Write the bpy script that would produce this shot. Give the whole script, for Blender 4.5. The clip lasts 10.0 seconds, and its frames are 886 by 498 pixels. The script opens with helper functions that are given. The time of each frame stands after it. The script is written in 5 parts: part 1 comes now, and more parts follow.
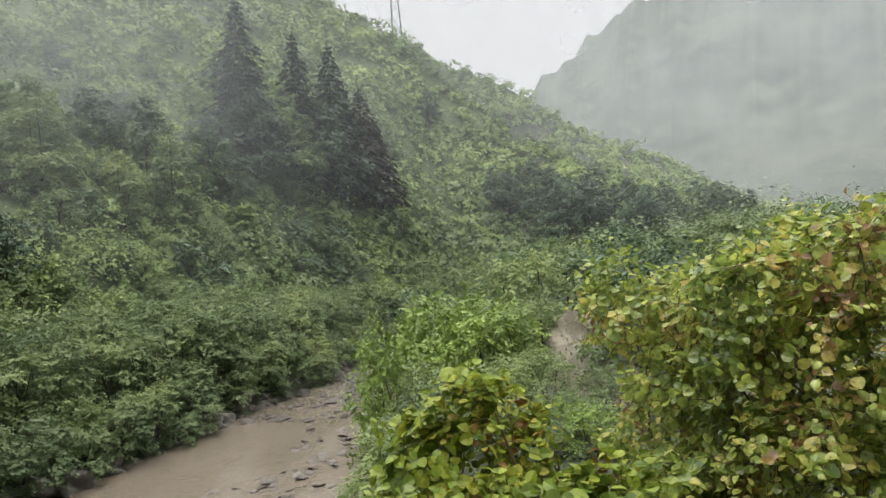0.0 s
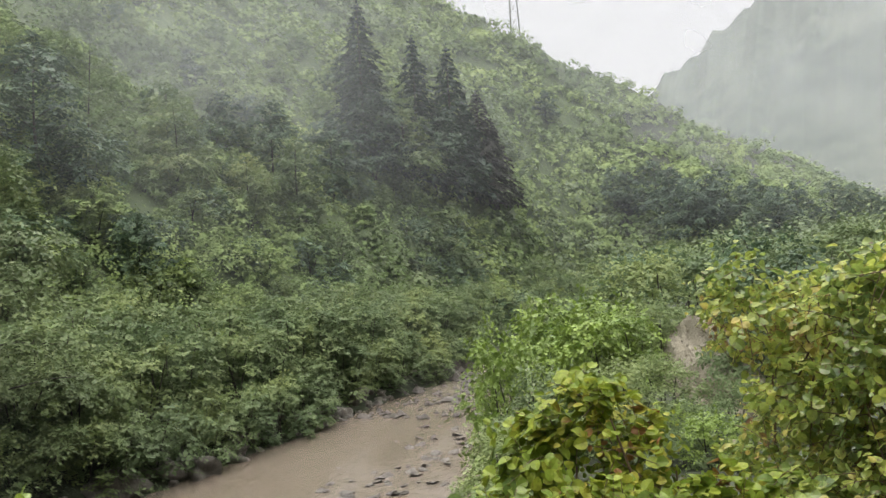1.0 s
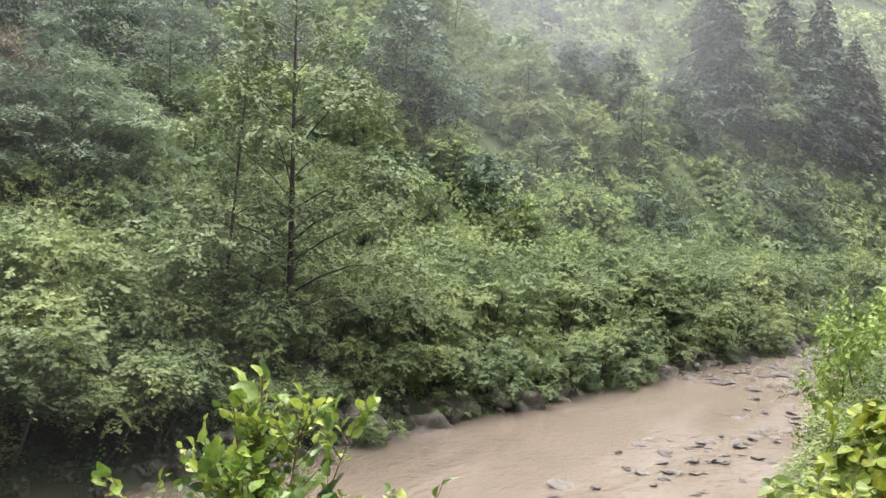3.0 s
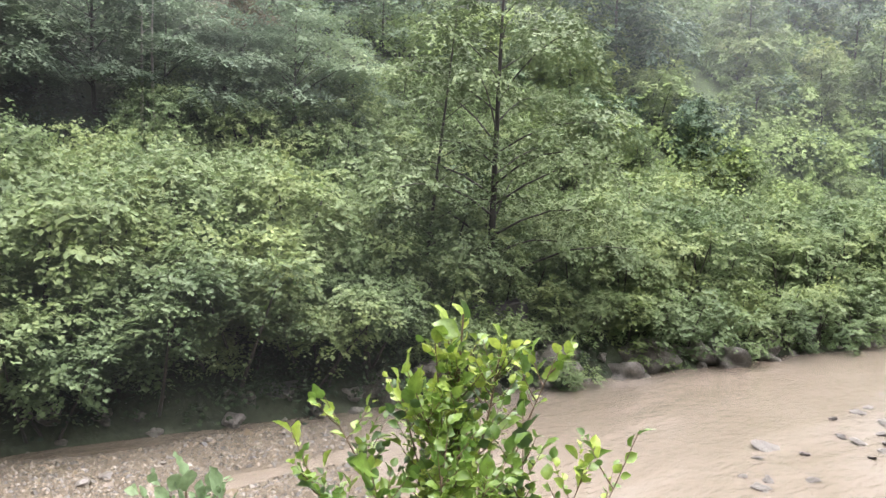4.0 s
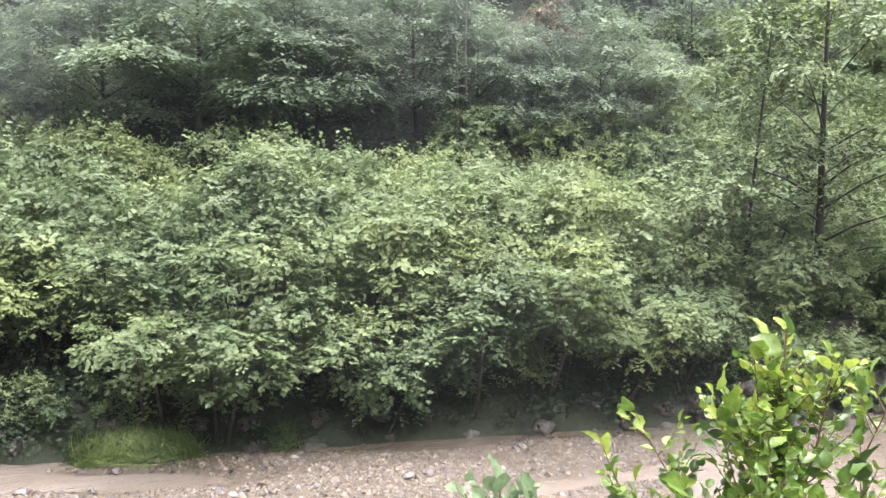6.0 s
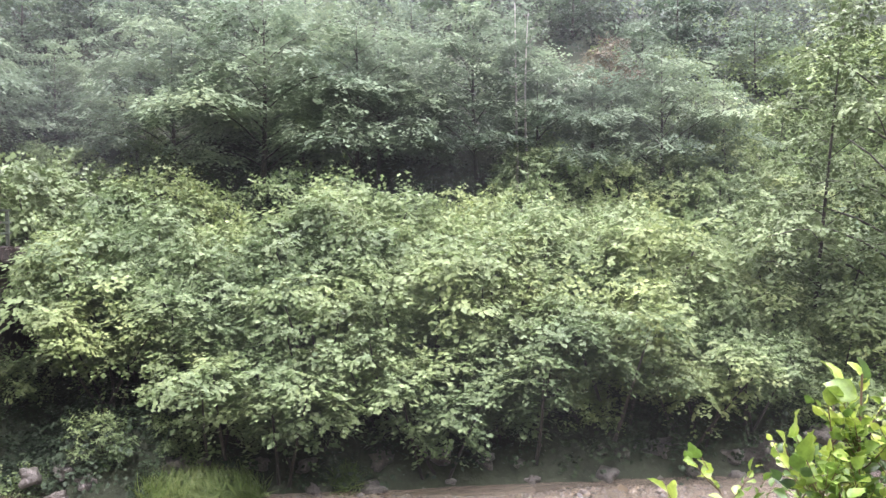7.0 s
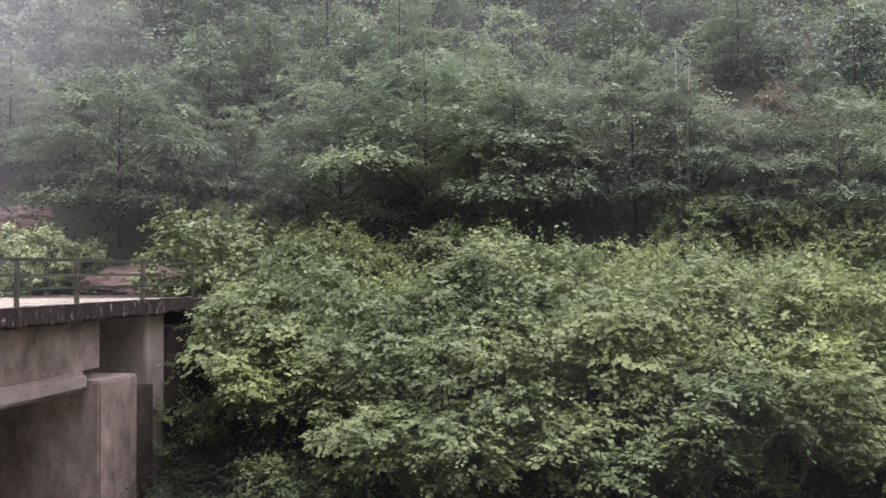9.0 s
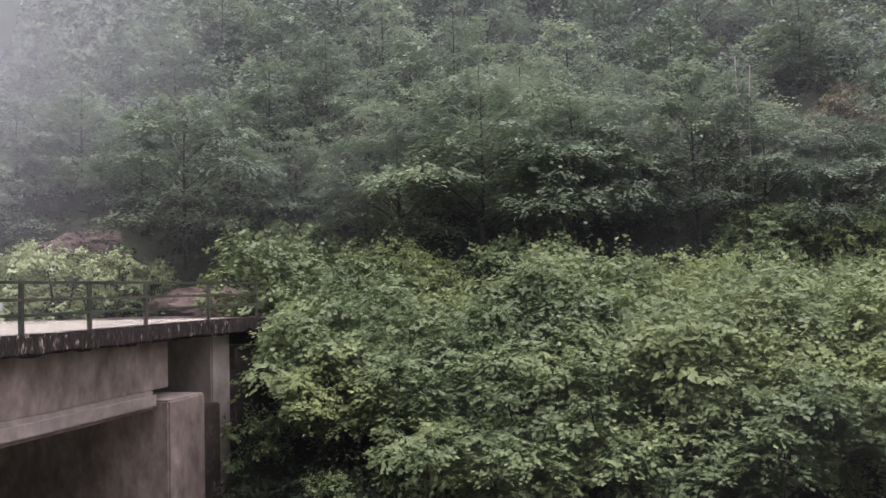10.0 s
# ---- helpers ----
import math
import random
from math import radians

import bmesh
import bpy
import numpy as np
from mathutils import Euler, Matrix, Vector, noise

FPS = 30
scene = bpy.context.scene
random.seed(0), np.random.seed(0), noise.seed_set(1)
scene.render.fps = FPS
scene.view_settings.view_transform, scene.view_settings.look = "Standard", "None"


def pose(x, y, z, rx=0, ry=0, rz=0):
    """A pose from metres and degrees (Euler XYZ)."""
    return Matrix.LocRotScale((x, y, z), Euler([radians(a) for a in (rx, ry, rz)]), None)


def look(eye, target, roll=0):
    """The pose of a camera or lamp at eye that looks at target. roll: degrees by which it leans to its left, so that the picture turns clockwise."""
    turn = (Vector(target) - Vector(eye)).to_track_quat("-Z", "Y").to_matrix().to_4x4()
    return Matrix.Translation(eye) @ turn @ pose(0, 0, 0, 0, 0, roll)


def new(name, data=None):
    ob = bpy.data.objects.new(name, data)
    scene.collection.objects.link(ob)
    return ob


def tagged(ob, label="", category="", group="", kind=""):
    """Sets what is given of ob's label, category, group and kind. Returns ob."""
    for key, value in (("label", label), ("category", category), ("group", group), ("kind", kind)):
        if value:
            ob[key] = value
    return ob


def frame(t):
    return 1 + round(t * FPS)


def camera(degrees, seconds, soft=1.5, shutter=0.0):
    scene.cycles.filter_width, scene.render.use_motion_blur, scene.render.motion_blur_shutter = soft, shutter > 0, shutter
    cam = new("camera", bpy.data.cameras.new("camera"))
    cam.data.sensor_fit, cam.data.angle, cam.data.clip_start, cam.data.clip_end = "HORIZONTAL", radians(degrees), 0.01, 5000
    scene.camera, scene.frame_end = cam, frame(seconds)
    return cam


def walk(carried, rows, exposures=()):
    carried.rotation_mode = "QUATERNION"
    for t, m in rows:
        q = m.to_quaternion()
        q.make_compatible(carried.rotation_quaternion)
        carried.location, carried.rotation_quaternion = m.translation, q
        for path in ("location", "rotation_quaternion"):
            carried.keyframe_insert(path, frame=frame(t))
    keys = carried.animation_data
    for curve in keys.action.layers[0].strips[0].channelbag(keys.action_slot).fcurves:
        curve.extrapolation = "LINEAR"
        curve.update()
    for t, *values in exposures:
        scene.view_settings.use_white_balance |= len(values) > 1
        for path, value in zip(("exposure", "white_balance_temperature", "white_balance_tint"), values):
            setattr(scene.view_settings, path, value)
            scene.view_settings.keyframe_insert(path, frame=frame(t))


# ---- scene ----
# Heights: the river lies at z = 0, the eye 6 m above it, the bridge deck at 5.3 m.
cam = camera(56.95, 10.0, soft=1.5)
EYE = 6.0
# seconds, yaw (left is plus), pitch, roll: the camera turns where it stands
ROWS = [
    (0.0, 0.00, 1.49, -5.00), (0.5, 4.49, 1.91, -4.76), (1.0, 8.07, 2.18, -4.02), (1.5, 12.46, 1.64, -2.95),
    (2.0, 21.17, 1.02, -1.81), (2.2, 23.52, 0.79, -1.12), (3.3, 34.93, -1.93, 2.28), (3.5, 37.65, -2.87, 2.72),
    (4.0, 45.31, -5.20, 2.57), (4.5, 54.73, -6.81, 1.59), (5.0, 61.57, -6.83, 0.50), (5.5, 64.00, -6.28, 0.27),
    (6.0, 66.72, -4.95, 0.04), (6.2, 67.93, -4.34, -0.11), (7.5, 72.16, -0.96, -0.30), (8.0, 73.76, -0.15, -0.28),
    (8.5, 76.93, 0.81, -0.28), (9.0, 81.94, 1.67, -0.35), (9.5, 84.59, 2.32, -0.94), (10.0, 86.04, 2.83, -1.45),
]
EXPOSURES = [(0.0, 0.12, 6700, 13), (0.9, 0.22, 6750, 14), (1.5, 0.27, 6800, 16), (2.2, 0.47, 6800, 18), (3.3, 1.14, 6600, 20), (4.5, 1.3, 6400, 19), (5.5, 1.53, 6350, 22), (6.2, 1.64, 6300, 25),
             (7.5, 1.8, 6280, 30), (8.2, 1.62, 6350, 33), (9.2, 0.55, 6450, 32), (10.0, 0.42, 6400, 33)]
walk(cam, [(t, pose(0, 0, EYE, 0, 0, yaw) @ pose(0, 0, 0, 90 + pitch, 0, 0) @ pose(0, 0, 0, 0, 0, roll))
           for t, yaw, pitch, roll in ROWS], EXPOSURES)

# ---- light: an overcast, rainy day ----
world = bpy.data.worlds.new("overcast_sky")
scene.world = world
world.use_nodes = True
wn = world.node_tree
wn.nodes.clear()
sky = wn.nodes.new("ShaderNodeTexSky")
sky.sky_type, sky.sun_disc = "NISHITA", False
sky.sun_elevation, sky.sun_rotation = radians(55), radians(20)
sky_level = wn.nodes.new("ShaderNodeMix")
sky_level.data_type = "RGBA"
sky_level.inputs["Factor"].default_value = 0.9
sky_level.inputs["B"].default_value = (7.2, 7.3, 7.5, 1)
wn.links.new(sky.outputs[0], sky_level.inputs["A"])
# a clouded sky is brightest overhead
sky_way = wn.nodes.new("ShaderNodeTexCoord")
sky_split = wn.nodes.new("ShaderNodeSeparateXYZ")
wn.links.new(sky_way.outputs["Generated"], sky_split.inputs[0])
sky_grade = wn.nodes.new("ShaderNodeMapRange")
for key, value in (("From Min", 0.4), ("From Max", 1.0), ("To Min", 1.0), ("To Max", 6.4)):
    sky_grade.inputs[key].default_value = value
wn.links.new(sky_split.outputs["Z"], sky_grade.inputs["Value"])
sky_scale = wn.nodes.new("ShaderNodeVectorMath")
sky_scale.operation = "SCALE"
wn.links.new(sky_level.outputs["Result"], sky_scale.inputs[0])
wn.links.new(sky_grade.outputs["Result"], sky_scale.inputs["Scale"])
sky_back = wn.nodes.new("ShaderNodeBackground")
sky_back.inputs["Strength"].default_value = 0.105
wn.links.new(sky_scale.outputs[0], sky_back.inputs["Color"])
sky_out = wn.nodes.new("ShaderNodeOutputWorld")
wn.links.new(sky_back.outputs[0], sky_out.inputs["Surface"])
sun = new("sun", bpy.data.lights.new("sun", "SUN"))
sun.data.energy, sun.data.angle, sun.data.color = 1.5, radians(35), (1.0, 0.98, 0.95)
sun.matrix_world = look((-35, 25, 140), (0, 0, 0))


# ---- materials ----
def material(name):
    m = bpy.data.materials.new(name)
    m.use_nodes = True
    m.node_tree.nodes.clear()
    out = m.node_tree.nodes.new("ShaderNodeOutputMaterial")
    return m, m.node_tree, out


def node(tree, kind, **inputs):
    n = tree.nodes.new(kind)
    for key, value in inputs.items():
        n.inputs[key.replace("_", " ")].default_value = value
    return n


def ramp(tree, source, stops):
    r = tree.nodes.new("ShaderNodeValToRGB")
    while len(r.color_ramp.elements) < len(stops):
        r.color_ramp.elements.new(0.5)
    for e, (p, c) in zip(r.color_ramp.elements, stops):
        e.position, e.color = p, (*c, 1)
    tree.links.new(source, r.inputs["Fac"])
    return r.outputs["Color"]


def leaf_material(name, stops, gloss=0.5, clear=0.2, patch=0.25, vary=0.14, wet=0.08, grain=0.0, spots=0.0, spec=0.25):
    """Wet leaves: a colour for each leaf, patches over the crown, light through the blade."""
    m, t, out = material(name)
    geo = node(t, "ShaderNodeNewGeometry")
    place = node(t, "ShaderNodeTexNoise", Scale=patch, Detail=2.0)
    t.links.new(geo.outputs["Position"], place.inputs["Vector"])
    ob = node(t, "ShaderNodeObjectInfo")
    mixed = node(t, "ShaderNodeMath")
    mixed.operation = "MULTIPLY_ADD"
    mixed.inputs[1].default_value = vary
    t.links.new(geo.outputs["Random Per Island"], mixed.inputs[0])
    wide = node(t, "ShaderNodeMath")
    wide.operation = "MULTIPLY_ADD"
    wide.inputs[1].default_value = 1.5
    wide.inputs[2].default_value = -0.6
    t.links.new(place.outputs["Fac"], wide.inputs[0])
    wide2 = node(t, "ShaderNodeMath")
    wide2.operation = "MULTIPLY_ADD"
    wide2.inputs[1].default_value = 0.22
    t.links.new(ob.outputs["Random"], wide2.inputs[0])
    t.links.new(wide.outputs[0], wide2.inputs[2])
    t.links.new(wide2.outputs[0], mixed.inputs[2])
    colour = ramp(t, mixed.outputs[0], stops)
    p = node(t, "ShaderNodeBsdfPrincipled", Roughness=gloss)
    p.inputs["Specular IOR Level"].default_value = spec
    p.inputs["Coat Weight"].default_value, p.inputs["Coat Roughness"].default_value = wet, 0.3
    if grain:
        fine = node(t, "ShaderNodeTexNoise", Scale=grain, Detail=4.0, Roughness=0.6)
        t.links.new(geo.outputs["Position"], fine.inputs["Vector"])
        shade = node(t, "ShaderNodeMapRange")
        for key, value in (("From Min", 0.3), ("From Max", 0.7), ("To Min", 0.72), ("To Max", 1.22)):
            shade.inputs[key].default_value = value
        t.links.new(fine.outputs["Fac"], shade.inputs["Value"])
        scaled = node(t, "ShaderNodeVectorMath")
        scaled.operation = "SCALE"
        t.links.new(colour, scaled.inputs[0])
        t.links.new(shade.outputs["Result"], scaled.inputs["Scale"])
        colour = scaled.outputs[0]
        bump = node(t, "ShaderNodeBump", Strength=0.5, Distance=0.004)
        t.links.new(fine.outputs["Fac"], bump.inputs["Height"])
        t.links.new(bump.outputs[0], p.inputs["Normal"])
    if spots:
        blot = node(t, "ShaderNodeTexNoise", Scale=55.0, Detail=3.0)
        t.links.new(geo.outputs["Position"], blot.inputs["Vector"])
        edge = node(t, "ShaderNodeMapRange")
        for key, value in (("From Min", 0.60), ("From Max", 0.66), ("To Min", 0.0), ("To Max", spots)):
            edge.inputs[key].default_value = value
        t.links.new(blot.outputs["Fac"], edge.inputs["Value"])
        rust = node(t, "ShaderNodeMix")
        rust.data_type = "RGBA"
        rust.inputs["B"].default_value = (0.13, 0.065, 0.025, 1)
        t.links.new(edge.outputs["Result"], rust.inputs["Factor"])
        t.links.new(colour, rust.inputs["A"])
        colour = rust.outputs["Result"]
    t.links.new(colour, p.inputs["Base Color"])
    tr = node(t, "ShaderNodeBsdfTranslucent")
    t.links.new(colour, tr.inputs["Color"])
    mix = node(t, "ShaderNodeMixShader", Fac=clear)
    t.links.new(p.outputs[0], mix.inputs[1])
    t.links.new(tr.outputs[0], mix.inputs[2])
    t.links.new(mix.outputs[0], out.inputs["Surface"])
    return m


def rough_material(name, stops, scale=2.0, fine=14.0, rough=0.85, bump=0.4, dist=0.03, spec=0.3, stretch=(1, 1, 1), vary=0.16):
    """Earth, stone, bark and concrete: colour at two scales with fine relief."""
    m, t, out = material(name)
    geo = node(t, "ShaderNodeNewGeometry")
    mp = node(t, "ShaderNodeMapping", Scale=stretch)
    t.links.new(geo.outputs["Position"], mp.inputs["Vector"])
    a = node(t, "ShaderNodeTexNoise", Scale=scale, Detail=6.0, Roughness=0.6)
    b = node(t, "ShaderNodeTexNoise", Scale=fine, Detail=5.0, Roughness=0.65)
    for n in (a, b):
        t.links.new(mp.outputs[0], n.inputs["Vector"])
    add = node(t, "ShaderNodeMix")
    add.inputs["Factor"].default_value = 0.45
    t.links.new(a.outputs["Fac"], add.inputs["A"])
    t.links.new(b.outputs["Fac"], add.inputs["B"])
    ob = node(t, "ShaderNodeObjectInfo")
    lift = node(t, "ShaderNodeMath")
    lift.operation = "MULTIPLY_ADD"
    lift.inputs[1].default_value = vary
    t.links.new(ob.outputs["Random"], lift.inputs[0])
    t.links.new(add.outputs["Result"], lift.inputs[2])
    colour = ramp(t, lift.outputs[0], stops)
    p = node(t, "ShaderNodeBsdfPrincipled", Roughness=rough)
    p.inputs["Specular IOR Level"].default_value = spec
    t.links.new(colour, p.inputs["Base Color"])
    bp = node(t, "ShaderNodeBump", Strength=bump, Distance=dist)
    t.links.new(b.outputs["Fac"], bp.inputs["Height"])
    t.links.new(bp.outputs[0], p.inputs["Normal"])
    t.links.new(p.outputs[0], out.inputs["Surface"])
    return m


M_ALDER = leaf_material("alder_leaf", [(0.1, (0.098, 0.143, 0.066)), (0.4, (0.164, 0.218, 0.094)), (0.7, (0.234, 0.288, 0.107)), (1.0, (0.315, 0.355, 0.113))], spec=0.16, wet=0.01, gloss=0.5, patch=0.3, clear=0.36)
M_OLIVE = leaf_material("olive_leaf", [(0.1, (0.098, 0.136, 0.063)), (0.5, (0.172, 0.228, 0.102)), (1.0, (0.251, 0.317, 0.138))], spec=0.15, wet=0.02)
M_HILLTREE = leaf_material("hill_tree_leaf", [(0.1, (0.061, 0.103, 0.059)), (0.5, (0.110, 0.173, 0.085)), (0.85, (0.175, 0.242, 0.112)), (1.0, (0.245, 0.290, 0.132))], vary=0.12, wet=0.03)
M_DARKTREE = leaf_material("dark_tree_leaf", [(0.1, (0.041, 0.072, 0.044)), (0.5, (0.077, 0.125, 0.068)), (0.85, (0.129, 0.185, 0.090)), (1.0, (0.179, 0.231, 0.103))], vary=0.12, wet=0.02, spec=0.15)
# Leaf green darkened: the shade below trees and shrubs is put into its colour.
M_SHADE_LEAF = leaf_material("shade_dark_leaf", [(0.1, (0.02, 0.034, 0.019)), (0.5, (0.036, 0.056, 0.026)), (0.85, (0.058, 0.079, 0.034)), (1.0, (0.081, 0.094, 0.04))], vary=0.12, wet=0.02, spec=0.15)
M_FOREST = leaf_material("forest_leaf", [(0.1, (0.111, 0.154, 0.101)), (0.5, (0.197, 0.260, 0.154)), (0.85, (0.290, 0.349, 0.185)), (1.0, (0.381, 0.404, 0.205))], vary=0.05, wet=0.0, spec=0.08, gloss=0.6, clear=0.4)
M_HILL = leaf_material("hillside_leaf", [(0.1, (0.135, 0.193, 0.076)), (0.5, (0.252, 0.329, 0.118)), (0.8, (0.354, 0.426, 0.152)), (1.0, (0.426, 0.444, 0.172))], patch=0.07, vary=0.08, wet=0.0, gloss=0.7, spec=0.1)
M_HAZEL = leaf_material("hazel_leaf", [(0.05, (0.107, 0.173, 0.043)), (0.35, (0.238, 0.314, 0.070)), (0.62, (0.388, 0.448, 0.094)), (0.79, (0.547, 0.482, 0.123)), (0.88, (0.366, 0.240, 0.086)), (1.0, (0.214, 0.122, 0.065))], patch=2.6, clear=0.5, vary=0.6, wet=0.15, grain=45.0, spots=0.75, spec=0.5, gloss=0.4)
M_SHOOT = leaf_material("green_hazel_leaf", [(0.05, (0.065, 0.113, 0.015)), (0.4, (0.151, 0.221, 0.027)), (0.75, (0.270, 0.328, 0.042)), (0.95, (0.367, 0.343, 0.055)), (1.0, (0.238, 0.122, 0.040))], patch=2.2, clear=0.35, vary=0.6, wet=0.05, grain=45.0, spots=0.5)
M_FRESH = leaf_material("fresh_leaf", [(0.05, (0.106, 0.169, 0.033)), (0.5, (0.225, 0.325, 0.06)), (1.0, (0.375, 0.469, 0.094))], patch=0.6, clear=0.25, wet=0.1, spec=0.3)
# Leaf colour raised to carry bright haze and wet sheen beyond the bridge.
M_HAZE_PALE = leaf_material("haze_pale_wet_leaf", [(0.05, (0.17, 0.225, 0.11)), (0.5, (0.33, 0.395, 0.19)), (1.0, (0.48, 0.53, 0.27))], wet=0.1, spec=0.4)
M_YOUNG = leaf_material("young_alder_leaf", [(0.05, (0.040, 0.070, 0.032)), (0.4, (0.088, 0.169, 0.028)), (0.75, (0.171, 0.265, 0.041)), (1.0, (0.33, 0.417, 0.071))], patch=3.5, clear=0.32, gloss=0.4, vary=0.85, wet=0.3, spec=0.45, grain=70.0)
M_BLUISH = leaf_material("bluish_leaf", [(0.05, (0.050, 0.095, 0.048)), (0.5, (0.12, 0.185, 0.085)), (1.0, (0.22, 0.30, 0.15))], patch=3.5, clear=0.3, vary=0.7, grain=70.0)
M_NEEDLE = leaf_material("spruce_needle", [(0.1, (0.023, 0.044, 0.029)), (0.6, (0.042, 0.073, 0.044)), (1.0, (0.072, 0.104, 0.058))], clear=0.1, gloss=0.6)
M_RUST = leaf_material("brown_needle", [(0.1, (0.037, 0.039, 0.030)), (0.6, (0.061, 0.062, 0.047)), (1.0, (0.083, 0.086, 0.058))], clear=0.1, gloss=0.7)
M_GRASS = leaf_material("grass_blade", [(0.1, (0.06, 0.1, 0.024)), (0.6, (0.108, 0.16, 0.04)), (1.0, (0.184, 0.232, 0.072))], patch=1.0, vary=0.5)
M_BARK = rough_material("wet_bark", [(0.3, (0.020, 0.018, 0.015)), (0.6, (0.046, 0.041, 0.035)), (0.8, (0.095, 0.088, 0.077))], 3.0, 22.0, 0.75, 0.6, 0.02, stretch=(1, 1, 0.3))
M_TWIG = rough_material("twig_bark", [(0.3, (0.07, 0.045, 0.028)), (0.7, (0.16, 0.11, 0.07))], 8.0, 60.0, 0.6, 0.3, 0.004)
M_PALEBARK = rough_material("pale_bark", [(0.3, (0.20, 0.19, 0.16)), (0.7, (0.42, 0.40, 0.36))], 2.0, 18.0, 0.8, 0.3, 0.01, stretch=(1, 1, 0.3))
M_GROUND = rough_material("wet_ground", [(0.3, (0.015, 0.018, 0.012)), (0.5, (0.025, 0.031, 0.018)), (0.75, (0.046, 0.056, 0.029))], 0.35, 6.0, 0.9, 0.6, 0.08)
def grow(m, low, high):
    """Grass over the earth where the sheet's 'grass' value says so."""
    t = m.node_tree
    p = next(n for n in t.nodes if n.type == "BSDF_PRINCIPLED")
    old = p.inputs["Base Color"].links[0].from_socket
    geo = node(t, "ShaderNodeNewGeometry")
    n = node(t, "ShaderNodeTexNoise", Scale=0.45, Detail=7.0, Roughness=0.65)
    t.links.new(geo.outputs["Position"], n.inputs["Vector"])
    green = ramp(t, n.outputs["Fac"], [(0.32, low), (0.68, high)])
    a = node(t, "ShaderNodeAttribute")
    a.attribute_name = "grass"
    mix = node(t, "ShaderNodeMix")
    mix.data_type = "RGBA"
    t.links.new(a.outputs["Fac"], mix.inputs["Factor"])
    t.links.new(old, mix.inputs["A"])
    t.links.new(green, mix.inputs["B"])
    t.links.new(mix.outputs["Result"], p.inputs["Base Color"])


# The grass is coloured dark to stand for shade between the hillside's shrubs.
grow(M_GROUND, (0.040, 0.060, 0.024), (0.085, 0.115, 0.044))
M_FAR = rough_material("far_woods", [(0.32, (0.014, 0.024, 0.020)), (0.5, (0.036, 0.050, 0.038)), (0.68, (0.080, 0.092, 0.070))], 0.006, 0.03, 0.95, 0.25, 3.0)
M_ROCK = rough_material("wet_rock", [(0.3, (0.045, 0.040, 0.032)), (0.55, (0.095, 0.086, 0.070)), (0.8, (0.180, 0.165, 0.140))], 1.6, 14.0, 0.55, 1.0, 0.08, spec=0.4)
M_PEBBLE = rough_material("wet_pebble", [(0.3, (0.049, 0.042, 0.033)), (0.55, (0.105, 0.091, 0.071)), (0.8, (0.203, 0.182, 0.154))], 5.0, 30.0, 0.45, 0.4, 0.01, spec=0.5)
M_BED = rough_material("river_gravel", [(0.3, (0.036, 0.027, 0.014)), (0.5, (0.070, 0.053, 0.030)), (0.75, (0.115, 0.092, 0.058))], 0.9, 34.0, 0.65, 1.0, 0.05, spec=0.4)
M_WALL = rough_material("grey_wall", [(0.3, (0.040, 0.039, 0.037)), (0.5, (0.090, 0.087, 0.083)), (0.7, (0.16, 0.155, 0.15))], 0.8, 6.0, 0.7, 0.6, 0.04, vary=0.0)
M_CONCRETE = rough_material("weathered_concrete", [(0.36, (0.047, 0.036, 0.029)), (0.5, (0.114, 0.092, 0.077)), (0.62, (0.195, 0.161, 0.135)), (0.76, (0.325, 0.283, 0.244))], 0.7, 3.2, 0.75, 0.25, 0.02, stretch=(1, 1, 0.6))
# Lighter copy of the weathered concrete: stronger light is put into its colour.
M_LIT_CONCRETE = rough_material("lit_concrete", [(0.25, (0.094, 0.08, 0.066)), (0.48, (0.188, 0.163, 0.14)), (0.62, (0.275, 0.244, 0.21)), (0.8, (0.388, 0.35, 0.312))], 0.7, 3.2, 0.75, 0.25, 0.02, stretch=(1, 1, 0.6))
# Base colour made pale to carry the sky's reflection on the wet road.
M_DECK = rough_material("sky_pale_wet_asphalt", [(0.3, (0.29, 0.27, 0.22)), (0.7, (0.45, 0.42, 0.345))], 0.5, 30.0, 0.22, 0.15, 0.006, spec=0.6)
M_RAIL = rough_material("painted_rail", [(0.3, (0.024, 0.033, 0.024)), (0.6, (0.048, 0.06, 0.045)), (0.85, (0.135, 0.09, 0.06))], 2.5, 30.0, 0.4, 0.2, 0.003, spec=0.5)
M_ZINC = rough_material("galvanised_steel", [(0.3, (0.30, 0.30, 0.29)), (0.7, (0.46, 0.46, 0.45))], 2.0, 25.0, 0.45, 0.2, 0.003, spec=0.5)
M_MOSS = rough_material("mossy_concrete", [(0.36, (0.007, 0.007, 0.004)), (0.50, (0.019, 0.013, 0.010)), (0.565, (0.034, 0.025, 0.019)), (0.59, (0.12, 0.10, 0.085)), (0.63, (0.40, 0.37, 0.33))], 6.0, 20.0, 0.85, 1.0, 0.04, stretch=(1, 1, 0.3), vary=0.0)
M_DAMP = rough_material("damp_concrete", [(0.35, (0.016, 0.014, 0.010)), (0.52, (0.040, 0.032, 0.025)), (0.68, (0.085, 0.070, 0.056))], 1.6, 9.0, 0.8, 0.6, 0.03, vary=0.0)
M_EARTH = rough_material("red_earth", [(0.3, (0.060, 0.043, 0.034)), (0.55, (0.125, 0.090, 0.073)), (0.8, (0.20, 0.155, 0.13))], 0.8, 9.0, 0.85, 0.8, 0.06)
M_DRY = leaf_material("dry_leaf", [(0.1, (0.09, 0.075, 0.048)), (0.6, (0.15, 0.125, 0.07)), (1.0, (0.26, 0.23, 0.10))], vary=0.5, wet=0.0, spec=0.2)


